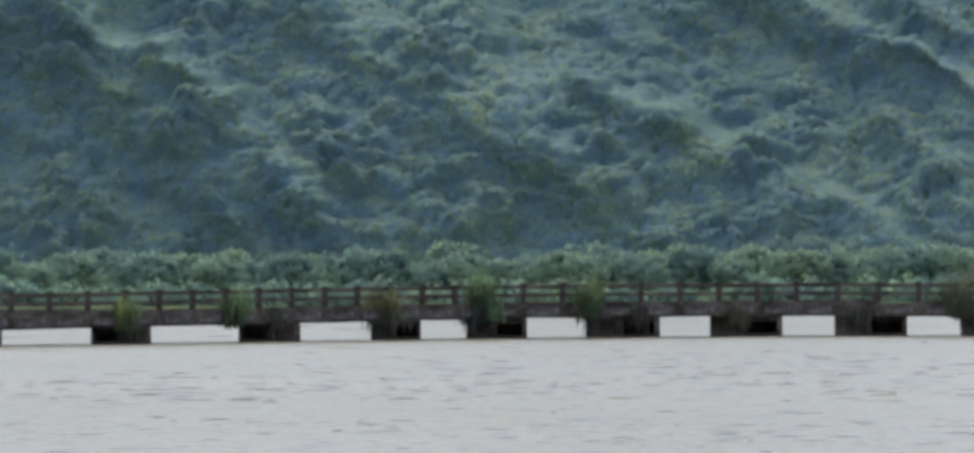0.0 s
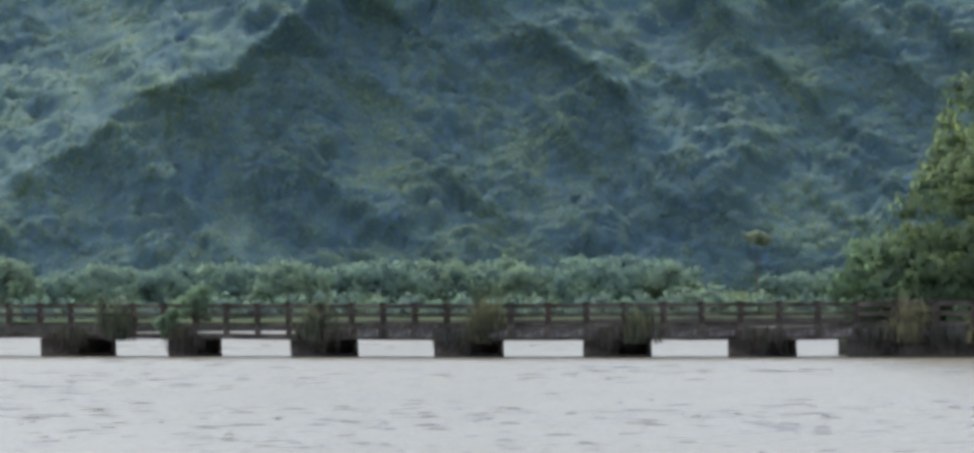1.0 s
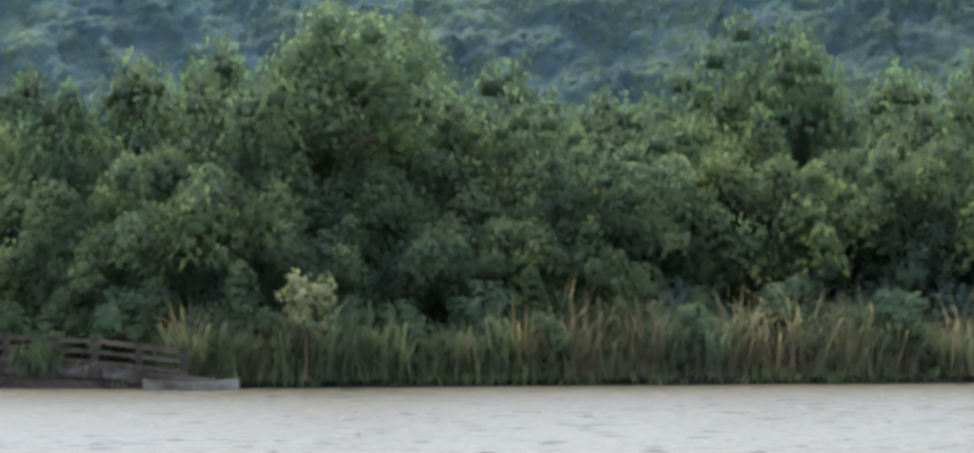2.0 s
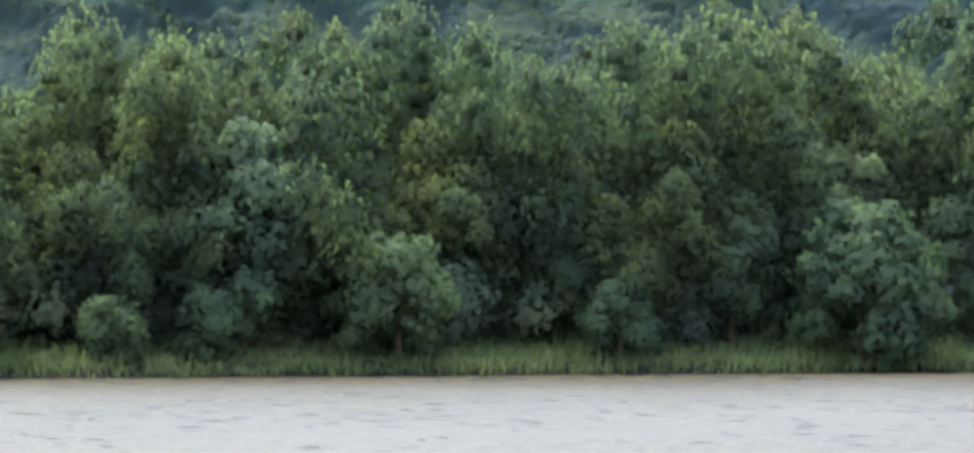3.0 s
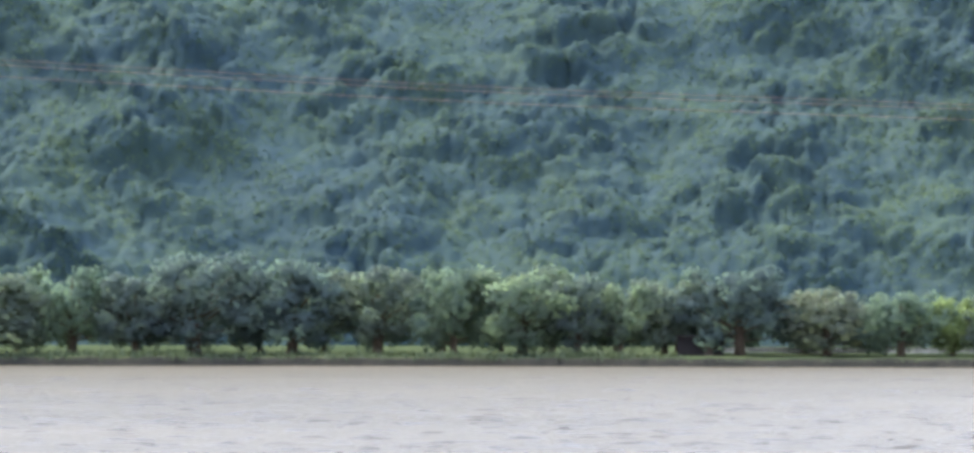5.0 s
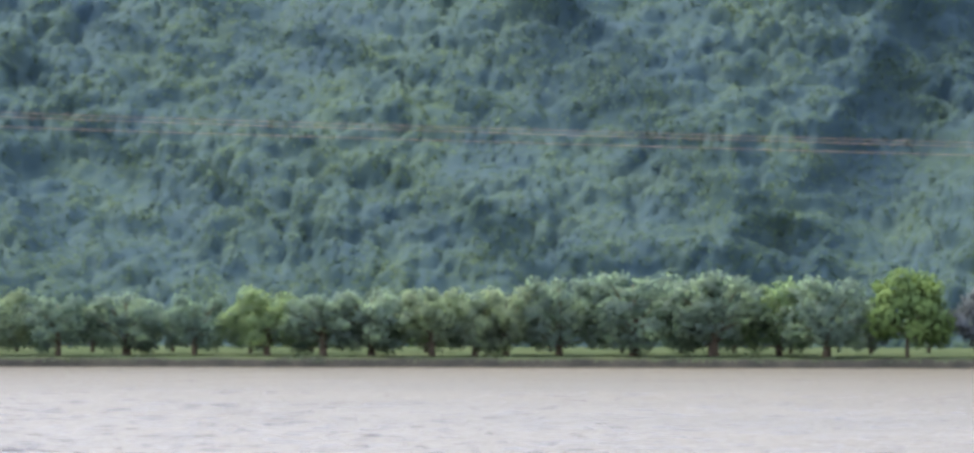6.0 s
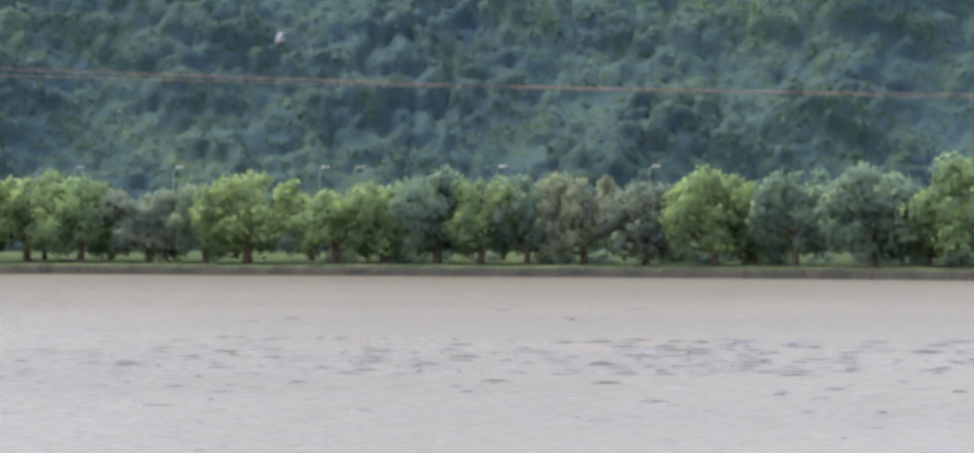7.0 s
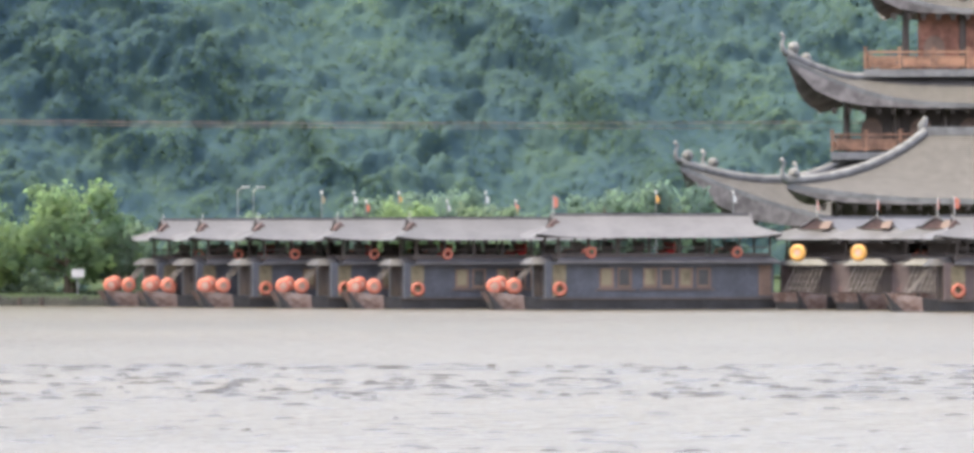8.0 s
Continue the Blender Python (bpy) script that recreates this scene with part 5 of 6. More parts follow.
    # upper deck: parapet, columns, seats
    part("parapet", Geo().box((1.5, -1.92, 2.95), (12.0, 0.06, 0.3)).box((1.5, 1.92, 2.95), (12.0, 0.06, 0.3)).box((-4.5, 0, 2.95), (0.06, 3.9, 0.3)).box((7.5, 0, 2.95), (0.06, 3.9, 0.3)), M_DARK_WOOD, top, "dark wooden parapet")
    for side in (-1, 1):
        part("hand_rail", Geo().box((1.5, side * 1.95, 3.42), (12.0, 0.05, 0.06)), M_DARK_WOOD, top)
        for k in range(8):
            part("column", Geo().tube([(-4.4 + k * 1.7, side * 1.9, 2.85), (-4.4 + k * 1.7, side * 1.9, 4.15)], [0.07, 0.07], 6), M_DARK_WOOD, top)
    for k in range(6):
        x = -3.2 + k * 1.75
        part("bench", Geo().box((x, 0, 3.2), (0.5, 2.6, 0.1)).box((x + 0.22, 0, 3.45), (0.08, 2.6, 0.55)).box((x, -1.1, 3.02), (0.4, 0.08, 0.3)).box((x, 1.1, 3.02), (0.4, 0.08, 0.3)), M_RED if k == 3 else M_DARK_WOOD, top)
    part("lintel", Geo().box((1.5, -1.9, 4.05), (12.2, 0.1, 0.16)).box((1.5, 1.9, 4.05), (12.2, 0.1, 0.16)), M_DARK_WOOD, top)
    # hipped roof with small gables at the ends and swept eaves
    out = Geo()
    eave, ridge = 3.95, 5.2
    g = []
    rows = 7
    for r in range(rows):
        f = r / (rows - 1)
        z = eave + (ridge - eave) * (0.75 * f + 0.25 * f * f)
        g.append((-5.7 + 1.35 * min(f / 0.55, 1), 8.1 - 1.35 * min(f / 0.55, 1), 2.6 * (1 - f) + 0.04, z))
    for sgn in (-1, 1):
        pts = []
        for x0, x1, y, z in g:
            for k in range(13):
                q = k / 12
                lift = 0.22 * abs(2 * q - 1) ** 6 * (1 - (z - eave) / (ridge - eave))
                pts.append((x0 + (x1 - x0) * q, sgn * y, z + lift))
        out.add(pts, [(r * 13 + k, r * 13 + k + 1, (r + 1) * 13 + k + 1, (r + 1) * 13 + k) for r in range(rows - 1) for k in range(12)])
    for end in (0, 1):
        pts = []
        for row in g[:4]:
            x, y, z = row[end], row[2], row[3]
            for k in range(7):
                q = k / 6 * 2 - 1
                pts.append((x, y * q, z + 0.22 * abs(q) ** 6 * (1 - (z - eave) / (ridge - eave))))
        out.add(pts, [(r * 7 + k, r * 7 + k + 1, (r + 1) * 7 + k + 1, (r + 1) * 7 + k) for r in range(3) for k in range(6)])
    roof = part("roof", out, M_ROOFING, top, "grey tiled hip roof", True)
    part("ceiling_boards", Geo().box((1.2, 0, 3.98), (12.6, 4.6, 0.05)), M_DARK_WOOD, roof)
    part("ridge_cap", Geo().box((1.2, 0, 5.24), (11.0, 0.18, 0.14)), M_ROOFING, roof)
    for x, sgn in ((-4.33, -1), (6.73, 1)):
        gable = part("gable", Geo().prism([(-1.2, 4.55), (1.2, 4.55), (0, 5.18)], -0.05, 0.05), M_RED_WOOD, roof, "red-brown gable")
        gable.matrix_basis = Matrix.Translation((x, 0, 0)) @ Matrix.Rotation(radians(90), 4, "Z")
        part("barge_board", Geo().tube([(x, -1.3, 4.5), (x + sgn * 0.1, 0, 5.24), (x, 1.3, 4.5)], [0.06, 0.08, 0.06], 5), M_ROOFING, roof)
    dormer = part("dormer", Geo().prism([(-0.42, 4.58), (0.42, 4.58), (0, 5.02)], -1.0, -0.4), M_RED_WOOD, roof, "small red-brown dormer")
    dormer.matrix_basis = Matrix.Translation((-4.35, 0, 0))
    # floats lashed to the bow, and the rope ladder up to the deck
    if floats:
        for x, y, z in ((-7.75, -0.75, 1.3), (-6.75, -1.3, 1.3), (-7.2, 0.4, 1.4)):
            fl = part("float", Geo().ring((x, y, z), 0.28, 0.17, "Y", 16, 8), M_ORANGE, top, "orange round float", True)
            part("netting", Geo().ring((x, y - 0.06, z), 0.13, 0.13, "Y", 10, 6), M_PALE_FLOAT, fl, "pale netting in the float", True)
    lad = Geo()
    for k in range(7):
        y = -1.1 + k * 0.3
        lad.tube([(-6.9, y, 1.0), (-5.2, y, 2.9)], [0.022, 0.022], 4)
    for k in range(5):
        f = (k + 0.5) / 5
        lad.tube([(-6.9 + 1.7 * f, -1.2, 1.0 + 1.9 * f), (-6.9 + 1.7 * f, 0.8, 1.0 + 1.9 * f)], [0.022, 0.022], 4)
    part("rope_ladder", lad, M_NET, top, "grey rope netting up to the deck")
    part("flag_pole", Geo().tube([(-4.3, 0, 5.1), (-4.3, 0, 6.3 if flagged else 5.6)], [0.03, 0.02], 5), M_WHITE, top)
    if flagged:
        part("flag", Geo().add([(-4.28, 0, 6.25), (-4.0, 0.05, 6.1), (-4.05, 0.02, 5.6), (-4.28, 0, 5.65), (-4.28, 0.02, 6.25), (-4.0, 0.07, 6.1), (-4.05, 0.04, 5.6), (-4.28, 0.02, 5.65)],
                              [(0, 1, 2, 3), (7, 6, 5, 4), (0, 4, 5, 1), (1, 5, 6, 2), (2, 6, 7, 3), (3, 7, 4, 0)]), M_ORANGE, top, "small orange flag")
    return top


def landing(px, d, off, turn, s=1.0):
    """Pose of a boat whose front gable stands at that turn."""
    u = 17556 + px - 784
    du = off * math.cos(radians(turn)) * s * FOCAL / d
    return facing(u + du, d, 0.0, turn, s)


big = tour_boat("large two-deck slate-blue tour boat with a flag", M_SLATE, True, True)
big.matrix_basis = landing(890, 352, 4.33, 12, 1.03)
small = tour_boat("two-deck slate-blue tour boat moored in the row", M_SLATE, False, True)
for k, (px, d) in enumerate(((660, 358), (543, 362.5), (416, 367), (326, 371.5), (263, 376))):
    m = landing(px, d, 4.33, 14)
    if k == 0:
        small.matrix_basis = m
    else:
        copy_thing(small, m)
brown = tour_boat("two-deck dark brown wooden tour boat with a flag", M_DULL_WOOD, True, False)
for k, (px, d, turn) in enumerate(((1315, 357, 62), (1412, 354, 62), (1508, 351, 62))):
    m = landing(px, d, 4.33, turn)
    if k == 0:
        brown.matrix_basis = m
    else:
        copy_thing(brown, m)
copy_thing(brown, facing(17556 + 1660 - 784, 340, 0, 8))
# ring buoys that hang at the bows of two of the boats
for px, d in ((1284, 349.6), (1382, 346.6)):
    buoy = tagged(part("ring_buoy", Geo().ring((0, 0, 0), 0.3, 0.19, "Y", 16, 8), M_YELLOW_RING, None, "", True), "large yellow-orange ring buoy hung at a bow", "ring buoy", "ring buoys")
    part("netting", Geo().ring((0, -0.05, 0), 0.13, 0.13, "Y", 10, 6), M_PALE_FLOAT, buoy, "pale netting in the ring", True)
    buoy.matrix_basis = facing(17556 + px - 784, d, 3.2, -18)


# ---- the temple behind the landing ----
def tile_build(t):
    co = t.nodes.new("ShaderNodeTexCoord")
    wv = node(t, "ShaderNodeTexWave", Scale=2.2, Distortion=0.6)
    wv.bands_direction = "Z"
    t.links.new(co.outputs["Object"], wv.inputs["Vector"])
    col = ramp(t, noise_at(t, 1.2, 5.0, 0.65), [(0.3, (0.062, 0.057, 0.056)), (0.7, (0.095, 0.088, 0.085))])
    p = node(t, "ShaderNodeBsdfPrincipled", Roughness=0.8)
    t.links.new(mixed(t, 0.35, col, wv.outputs[0], "MULTIPLY"), p.inputs["Base Color"])
    b = node(t, "ShaderNodeBump", Strength=0.5, Distance=0.06)
    t.links.new(wv.outputs[0], b.inputs["Height"])
    t.links.new(b.outputs[0], p.inputs["Normal"])
    return p.outputs[0]


M_TILE = material("grey_clay_tiles", tile_build)
M_RIDGE = surface("pale_ridge_mortar", (0.15, 0.15, 0.155), (0.22, 0.22, 0.225), 1.2, 0.8, 0, (0.7, 0.7, 0.7), 0.5, 0.3, 6)
M_RAIL_WOOD = surface("orange_brown_wood", (0.24, 0.12, 0.07), (0.34, 0.18, 0.11), 1.5, 0.6)
M_PINK_WALL = surface("terracotta_wall", (0.26, 0.12, 0.085), (0.34, 0.17, 0.125), 0.8, 0.8)


BRACKET = Geo().box((0, 0, 0), (0.3, 0.9, 0.4)).box((0, -0.3, 0.15), (0.5, 0.25, 0.18)).mesh("bracket")
BRACKET.materials.append(M_DARK_WOOD)
M_SOFFIT = surface("grey_brown_boards", (0.16, 0.145, 0.145), (0.22, 0.2, 0.2), 1.0, 0.8)


def swept_roof(parent, half, depth, inner, inner_depth, eave, crown, lift, reach):
    """A four-sided tiled roof with a hollow slope and corners swept up and out; ridges and curled finials on the corners."""
    cols, rows, th = 25, 9, 0.35

    def place(q, f, side, drop=0.0):
        k = abs(q)
        a = (half + (inner - half) * f) * (1 if side in (0, 2) else 1)
        b = depth + (inner_depth - depth) * f
        out = reach * k ** 5 * (1 - f) ** 2
        z = eave + (crown - eave) * (0.45 * f + 0.55 * f * f) + lift * k ** 4 * (1 - f) ** 1.6 - drop
        if side in (0, 2):
            s = -1 if side == 0 else 1
            return ((a + out) * q, s * (b + out * 0.9), z)
        s = -1 if side == 1 else 1
        return (s * (a + out), (b + out * 0.9) * q, z)

    def deep(q, f):
        return th + 0.02 + 0.85 * lift * abs(q) ** 4 * (1 - abs(q) ** 9) * (1 - f) ** 1.6
    roof = thing("roof", "", "")
    roof.parent = parent
    for side in range(4):
        sheet = [(r * cols + c, r * cols + c + 1, (r + 1) * cols + c + 1, (r + 1) * cols + c) for r in range(rows - 1) for c in range(cols - 1)]
        g = Geo().add([place(c / (cols - 1) * 2 - 1, r / (rows - 1), side) for r in range(rows) for c in range(cols)], sheet)
        part("roof_slope", g, M_TILE, roof, "grey tiled slope with upswept corners", True)
        g = Geo().add([place(c / (cols - 1) * 2 - 1, r / (rows - 1), side, deep(c / (cols - 1) * 2 - 1, r / (rows - 1))) for r in range(rows) for c in range(cols)], sheet)
        part("soffit", g, M_SOFFIT, roof, "pale brown boarded eave underside", True)
        rim = [place(c / (cols - 1) * 2 - 1, 0, side, d) for d in (0.0, th) for c in range(cols)]
        part("eave_edge", Geo().add(rim, [(c, c + 1, cols + c + 1, cols + c) for c in range(cols - 1)]), M_RIDGE, roof, "pale tile ends along the eave")
        rim = [place(q, 0, side, d) for a in (0, 1) for q in np.linspace(-1, 1, cols) for d in ((th,) if a == 0 else (deep(q, 0),))]
        part("fascia", Geo().add(rim, [(c, c + 1, cols + c + 1, cols + c) for c in range(cols - 1)]), M_SOFFIT, roof, "curved grey-brown boards under the eave", True)
    for sx in (-1, 1):
        for side in (0, 2):
            pts = [Vector(place(sx, f, side)) + Vector((0, 0, 0.18)) for f in np.linspace(1, 0, 12)]
            part("hip_ridge", Geo().tube(pts, [0.32] * 12, 6), M_RIDGE, roof, "pale mortar ridge", True)
            tip = pts[-1]
            d = (tip - pts[-2]).normalized()
            h = Vector((d.x, d.y, 0)).normalized()
            curl = [tip, tip + h * 0.35 + Vector((0, 0, 0.3)), tip + h * 0.42 + Vector((0, 0, 0.8)), tip + h * 0.2 + Vector((0, 0, 1.2)), tip + h * 0.5 + Vector((0, 0, 1.45))]
            part("finial", Geo().tube(curl, [0.3, 0.2, 0.14, 0.12, 0.17], 7).ring(tip - h * 0.7 + Vector((0, 0, 0.45)), 0.12, 0.32, "Y", 10, 6), M_RIDGE, roof, "curled stone finial", True)
    for k in range(int(half / 1.1)):
        for sgn in (-1, 1):
            ob = new("bracket", BRACKET)
            ob.parent = roof
            ob.location = (sgn * (0.55 + k * 1.1), -depth * 0.93, eave - 0.55)
    return roof


def balcony(parent, half, depth, z):
    part("balcony_floor", Geo().box((0, 0, z - 0.38), (half * 2, depth * 2, 0.55)), M_RIDGE, parent, "pale plastered balcony edge")
    for y in (-depth + 0.12, depth - 0.12):
        n = max(4, int(half * 2 / 2.4))
        for k in range(n + 1):
            x = -half + 0.1 + k * (half * 2 - 0.2) / n
            part("baluster", Geo().box((x, y, z + 0.7), (0.2, 0.2, 1.5)).box((x, y, z + 1.5), (0.28, 0.28, 0.14)), M_RAIL_WOOD, parent)
        for h, t in ((1.2, 0.14), (0.85, 0.1), (0.12, 0.12)):
            part("balcony_rail", Geo().box((0, y, z + h), (half * 2, 0.1, t)), M_RAIL_WOOD, parent)
        for k in range(n):
            x = -half + 0.1 + (k + 0.5) * (half * 2 - 0.2) / n
            part("rail_panel", Geo().box((x, y, z + 0.48), (half * 2 / n * 0.82, 0.05, 0.55)).box((x, y, z + 0.48), (half * 2 / n * 0.5, 0.09, 0.3)), M_RAIL_WOOD, parent)
    for x in (-half + 0.12, half - 0.12):
        part("balcony_rail", Geo().box((x, 0, z + 1.2), (0.1, depth * 2 - 0.3, 0.14)).box((x, 0, z + 0.5), (0.06, depth * 2 - 0.3, 0.6)), M_RAIL_WOOD, parent)


def storey(parent, half, depth, z0, z1, wall):
    part("storey_wall", Geo().box((0, 0, (z0 + z1) / 2), (half * 2, depth * 2, z1 - z0)), wall, parent)
    n = max(4, int(half * 2 / 3.2))
    for k in range(n + 1):
        x = -half * 1.12 + k * half * 2.24 / n
        part("pillar", Geo().tube([(x, -depth * 1.12, z0), (x, -depth * 1.12, z1)], [0.28, 0.25], 8), M_DARK_WOOD, parent)
    for k in range(n):
        x = -half * 1.12 + (k + 0.5) * half * 2.24 / n
        arch = [(x - 0.8, z0 + 0.1)] + [(x - 0.8 * math.cos(a), z0 + 1.6 + 0.9 * math.sin(a)) for a in np.linspace(0, math.pi, 9)] + [(x + 0.8, z0 + 0.1)]
        part("arched_door", Geo().prism(arch, -depth - 0.08, -depth + 0.05), M_BROWN_WOOD, parent, "brown arched door")


def pagoda():
    top = thing("pagoda", "tall tiered temple with grey swept roofs and wooden balconies", "temple")
    part("base_hall", Geo().box((0, 0, 2.6), (34, 24, 6.2)), M_DARK_WOOD, top)
    swept_roof(top, 22.2, 17.0, 13.0, 10.0, 4.6, 9.4, 4.4, 2.6)
    balcony(top, 14.0, 11.4, 10.1)
    storey(top, 11.5, 8.5, 10.1, 14.3, M_DARK_WOOD)
    swept_roof(top, 15.2, 12.0, 10.5, 8.0, 13.6, 15.9, 3.5, 2.0)
    balcony(top, 11.6, 9.4, 16.3)
    storey(top, 7.6, 6.5, 16.3, 21.8, M_PINK_WALL)
    swept_roof(top, 10.2, 8.4, 5.0, 3.5, 20.7, 25.5, 2.6, 1.4)
    part("storey_wall", Geo().box((0, 0, 26.5), (9.6, 6.6, 3.0)), M_PINK_WALL, top)
    swept_roof(top, 7.5, 5.8, 0.6, 0.4, 27.6, 32.0, 3.0, 1.0)
    return top


pagoda().matrix_basis = facing(17556 + 1640 - 784, 472, 0.6)


def hall():
    top = thing("temple_hall", "long temple hall with a grey swept tile roof", "temple")
    part("hall_wall", Geo().box((0, 0, 3.0), (31, 12.4, 6.0)), M_DARK_WOOD, top)
    for k in range(11):
        x = -15 + k * 3.0
        part("pillar", Geo().tube([(x, -6.4, 0.0), (x, -6.4, 6.2)], [0.26, 0.24], 8), M_DARK_WOOD, top)
    swept_roof(top, 16.9, 8.6, 9.2, 0.2, 6.2, 10.8, 1.1, 1.5)
    part("roof_ridge", Geo().box((0, 0, 11.0), (18.4, 0.7, 0.6)), M_RIDGE, top, "pale mortar ridge")
    for x in (-9.2, 9.2):
        part("ridge_finial", Geo().tube([(x, 0, 10.8), (x * 1.02, 0, 11.4), (x * 0.99, 0, 12.0)], [0.36, 0.36, 0.16], 7), M_RIDGE, top, "", True)
    return top


hall().matrix_basis = facing(17556 + 1700 - 784, 432, 0.6)


# ---- the boathouses beside the island's tip ----
M_BLUE = surface("bright_blue_boards", (0.07, 0.21, 0.43), (0.11, 0.28, 0.53), 1.0, 0.7, 0, (0.8, 0.8, 0.8), 0.6, 0.2, 5)
M_RUST = surface("rusty_boards", (0.09, 0.058, 0.058), (0.135, 0.085, 0.082), 1.0, 0.85, 0, (0.6, 0.55, 0.5), 0.5, 0.3, 5)
M_GREY_WALL = surface("grey_boards", (0.2, 0.2, 0.19), (0.32, 0.32, 0.3), 1.0, 0.85)
M_TEAL_BOARD = surface("grey_green_boards", (0.1, 0.12, 0.12), (0.15, 0.17, 0.165), 1.0, 0.85)
M_TIN = surface("tin_roof", (0.08, 0.068, 0.066), (0.12, 0.1, 0.098), 1.0, 0.5, 0.3, (0.6, 0.5, 0.4), 0.5)


M_PALE_TIN = surface("pale_tin_roof", (0.13, 0.15, 0.175), (0.19, 0.21, 0.24), 1.0, 0.5, 0.0, (0.7, 0.65, 0.6), 0.5)


def near_tip(px, d=444):
    return facing(9312 + px - 784, d)


def barge(label, length, height, mat):
    top = thing("barge", label, "boat", "old boats by the far shore")
    part("hull", Geo().add([(-length / 2, -1.2, height), (length / 2, -1.2, height), (length / 2 - 0.5, -1.0, -0.3), (-length / 2 + 0.5, -1.0, -0.3), (-length / 2, 1.2, height), (length / 2, 1.2, height), (length / 2 - 0.5, 1.0, -0.3), (-length / 2 + 0.5, 1.0, -0.3)],
                            [(0, 3, 2, 1), (4, 5, 6, 7), (0, 1, 5, 4), (1, 2, 6, 5), (3, 7, 6, 2), (0, 4, 7, 3)]), mat, top)
    part("gunwale", Geo().box((0, -1.2, height + 0.05), (length, 0.12, 0.14)).box((0, 1.2, height + 0.05), (length, 0.12, 0.14)), M_BROWN_WOOD, top)
    for k in range(3):
        part("rib", Geo().box((-length * 0.3 + k * length * 0.3, -1.18, height * 0.4), (0.12, 0.14, height * 0.9)), mat, top)
    return top


def cabin_boat(label, length, wall, roofing, z0, z1):
    top = barge(label, length + 0.6, z0, M_RUST)
    tagged(top, label)
    cab = part("cabin", Geo().box((0, 0, (z0 + z1) / 2), (length, 2.0, z1 - z0)), wall, top)
    for x, w in ((-0.02 * length, 0.55), (0.28 * length, 0.45)):
        win = part("window", Geo().box((x, -1.02, z0 + (z1 - z0) * 0.5), (w + 0.14, 0.06, (z1 - z0) * 0.75)), M_DARK_WOOD, cab)
        part("pane", Geo().box((x, -1.06, z0 + (z1 - z0) * 0.5), (w, 0.02, (z1 - z0) * 0.65)), M_GLASS, win)
    part("roof", Geo().box((0, 0, z1 + 0.07), (length + 0.9, 2.8, 0.1), 0, 1.0, 4), roofing, top, "flat tin roof")
    return top


barge("rust-brown wooden barge moored at the shore", 4.6, 1.6, M_RUST).matrix_basis = near_tip(636)
barge("rust-brown low barge moored at the shore", 3.6, 0.9, M_RUST).matrix_basis = near_tip(590, 446)
cabin_boat("houseboat with bright blue cabin walls and tin roof", 3.5, M_BLUE, M_TIN, 1.1, 2.65).matrix_basis = near_tip(730, 443)
cabin_boat("houseboat with dull grey-green cabin walls", 2.5, M_TEAL_BOARD, M_TIN, 0.95, 2.35).matrix_basis = near_tip(812, 445)
barge("rust-brown low barge moored at the shore", 3.0, 0.8, M_RUST).matrix_basis = near_tip(925, 445)


def hut():
    top = thing("hut", "small rust-brown hut with a pale tin roof", "hut")
    body = part("wall", Geo().box((0, 0, 0.85), (2.2, 2.2, 1.9)), M_RUST, top)
    part("roof", Geo().add([(-1.4, -1.4, 1.78), (1.4, -1.4, 1.66), (1.4, 0, 2.06), (-1.4, 0, 2.2), (-1.4, 1.4, 1.7), (1.4, 1.4, 1.55), (-1.4, -1.4, 1.62), (1.4, -1.4, 1.47), (1.4, 1.4, 1.47), (-1.4, 1.4, 1.62)],
                            [(0, 1, 2, 3), (3, 2, 5, 4), (6, 7, 1, 0), (4, 5, 8, 9), (6, 9, 8, 7), (0, 3, 4, 9, 6), (1, 7, 8, 5, 2)]), M_PALE_TIN, top, "pale blue-grey tin roof")
    part("porch_roof", Geo().box((0.15, -1.5, 1.2), (2.3, 0.95, 0.07), 0, 1.0, 14), M_PALE_TIN, top, "pale tin porch roof")
    part("door", Geo().box((0.5, -1.12, 0.7), (0.7, 0.06, 1.4)), M_DARK_WOOD, body)
    part("window", Geo().box((-0.5, -1.12, 1.0), (0.6, 0.06, 0.6)), M_GLASS, body)
    part("deck", Geo().box((0, -0.2, -0.2), (2.8, 2.9, 0.25)), M_RUST, top)
    return top


def scrap_heap(seed, w):
    """A heap of old boards and posts."""
    r = random.Random(seed)
    top = thing("scrap_heap", "heap of old rusty boards and posts by the boats", "scrap heap", "scrap by the boats")
    for k in range(11):
        mat = r.choice((M_RUST, M_RUST, M_DARK_WOOD, M_DULL_WOOD))
        ob = part("board", Geo().box((0, 0, 0), (r.uniform(0.5, 1.5), 0.1, r.uniform(0.08, 0.22))), mat, top)
        ob.matrix_basis = Matrix.Translation((r.uniform(-w, w), r.uniform(-0.5, 0.5), 0.1 + r.random() ** 1.5 * 0.6)) @ Matrix.Rotation(radians(r.uniform(-40, 40)), 4, "Y") @ Matrix.Rotation(radians(r.uniform(-30, 30)), 4, "Z")
    for k in range(3):
        part("post", Geo().tube([(r.uniform(-w, w), 0.2, -0.2), (r.uniform(-w, w), 0, r.uniform(1.0, 1.9))], [0.06, 0.05], 6), M_DARK_WOOD, top)
    return top


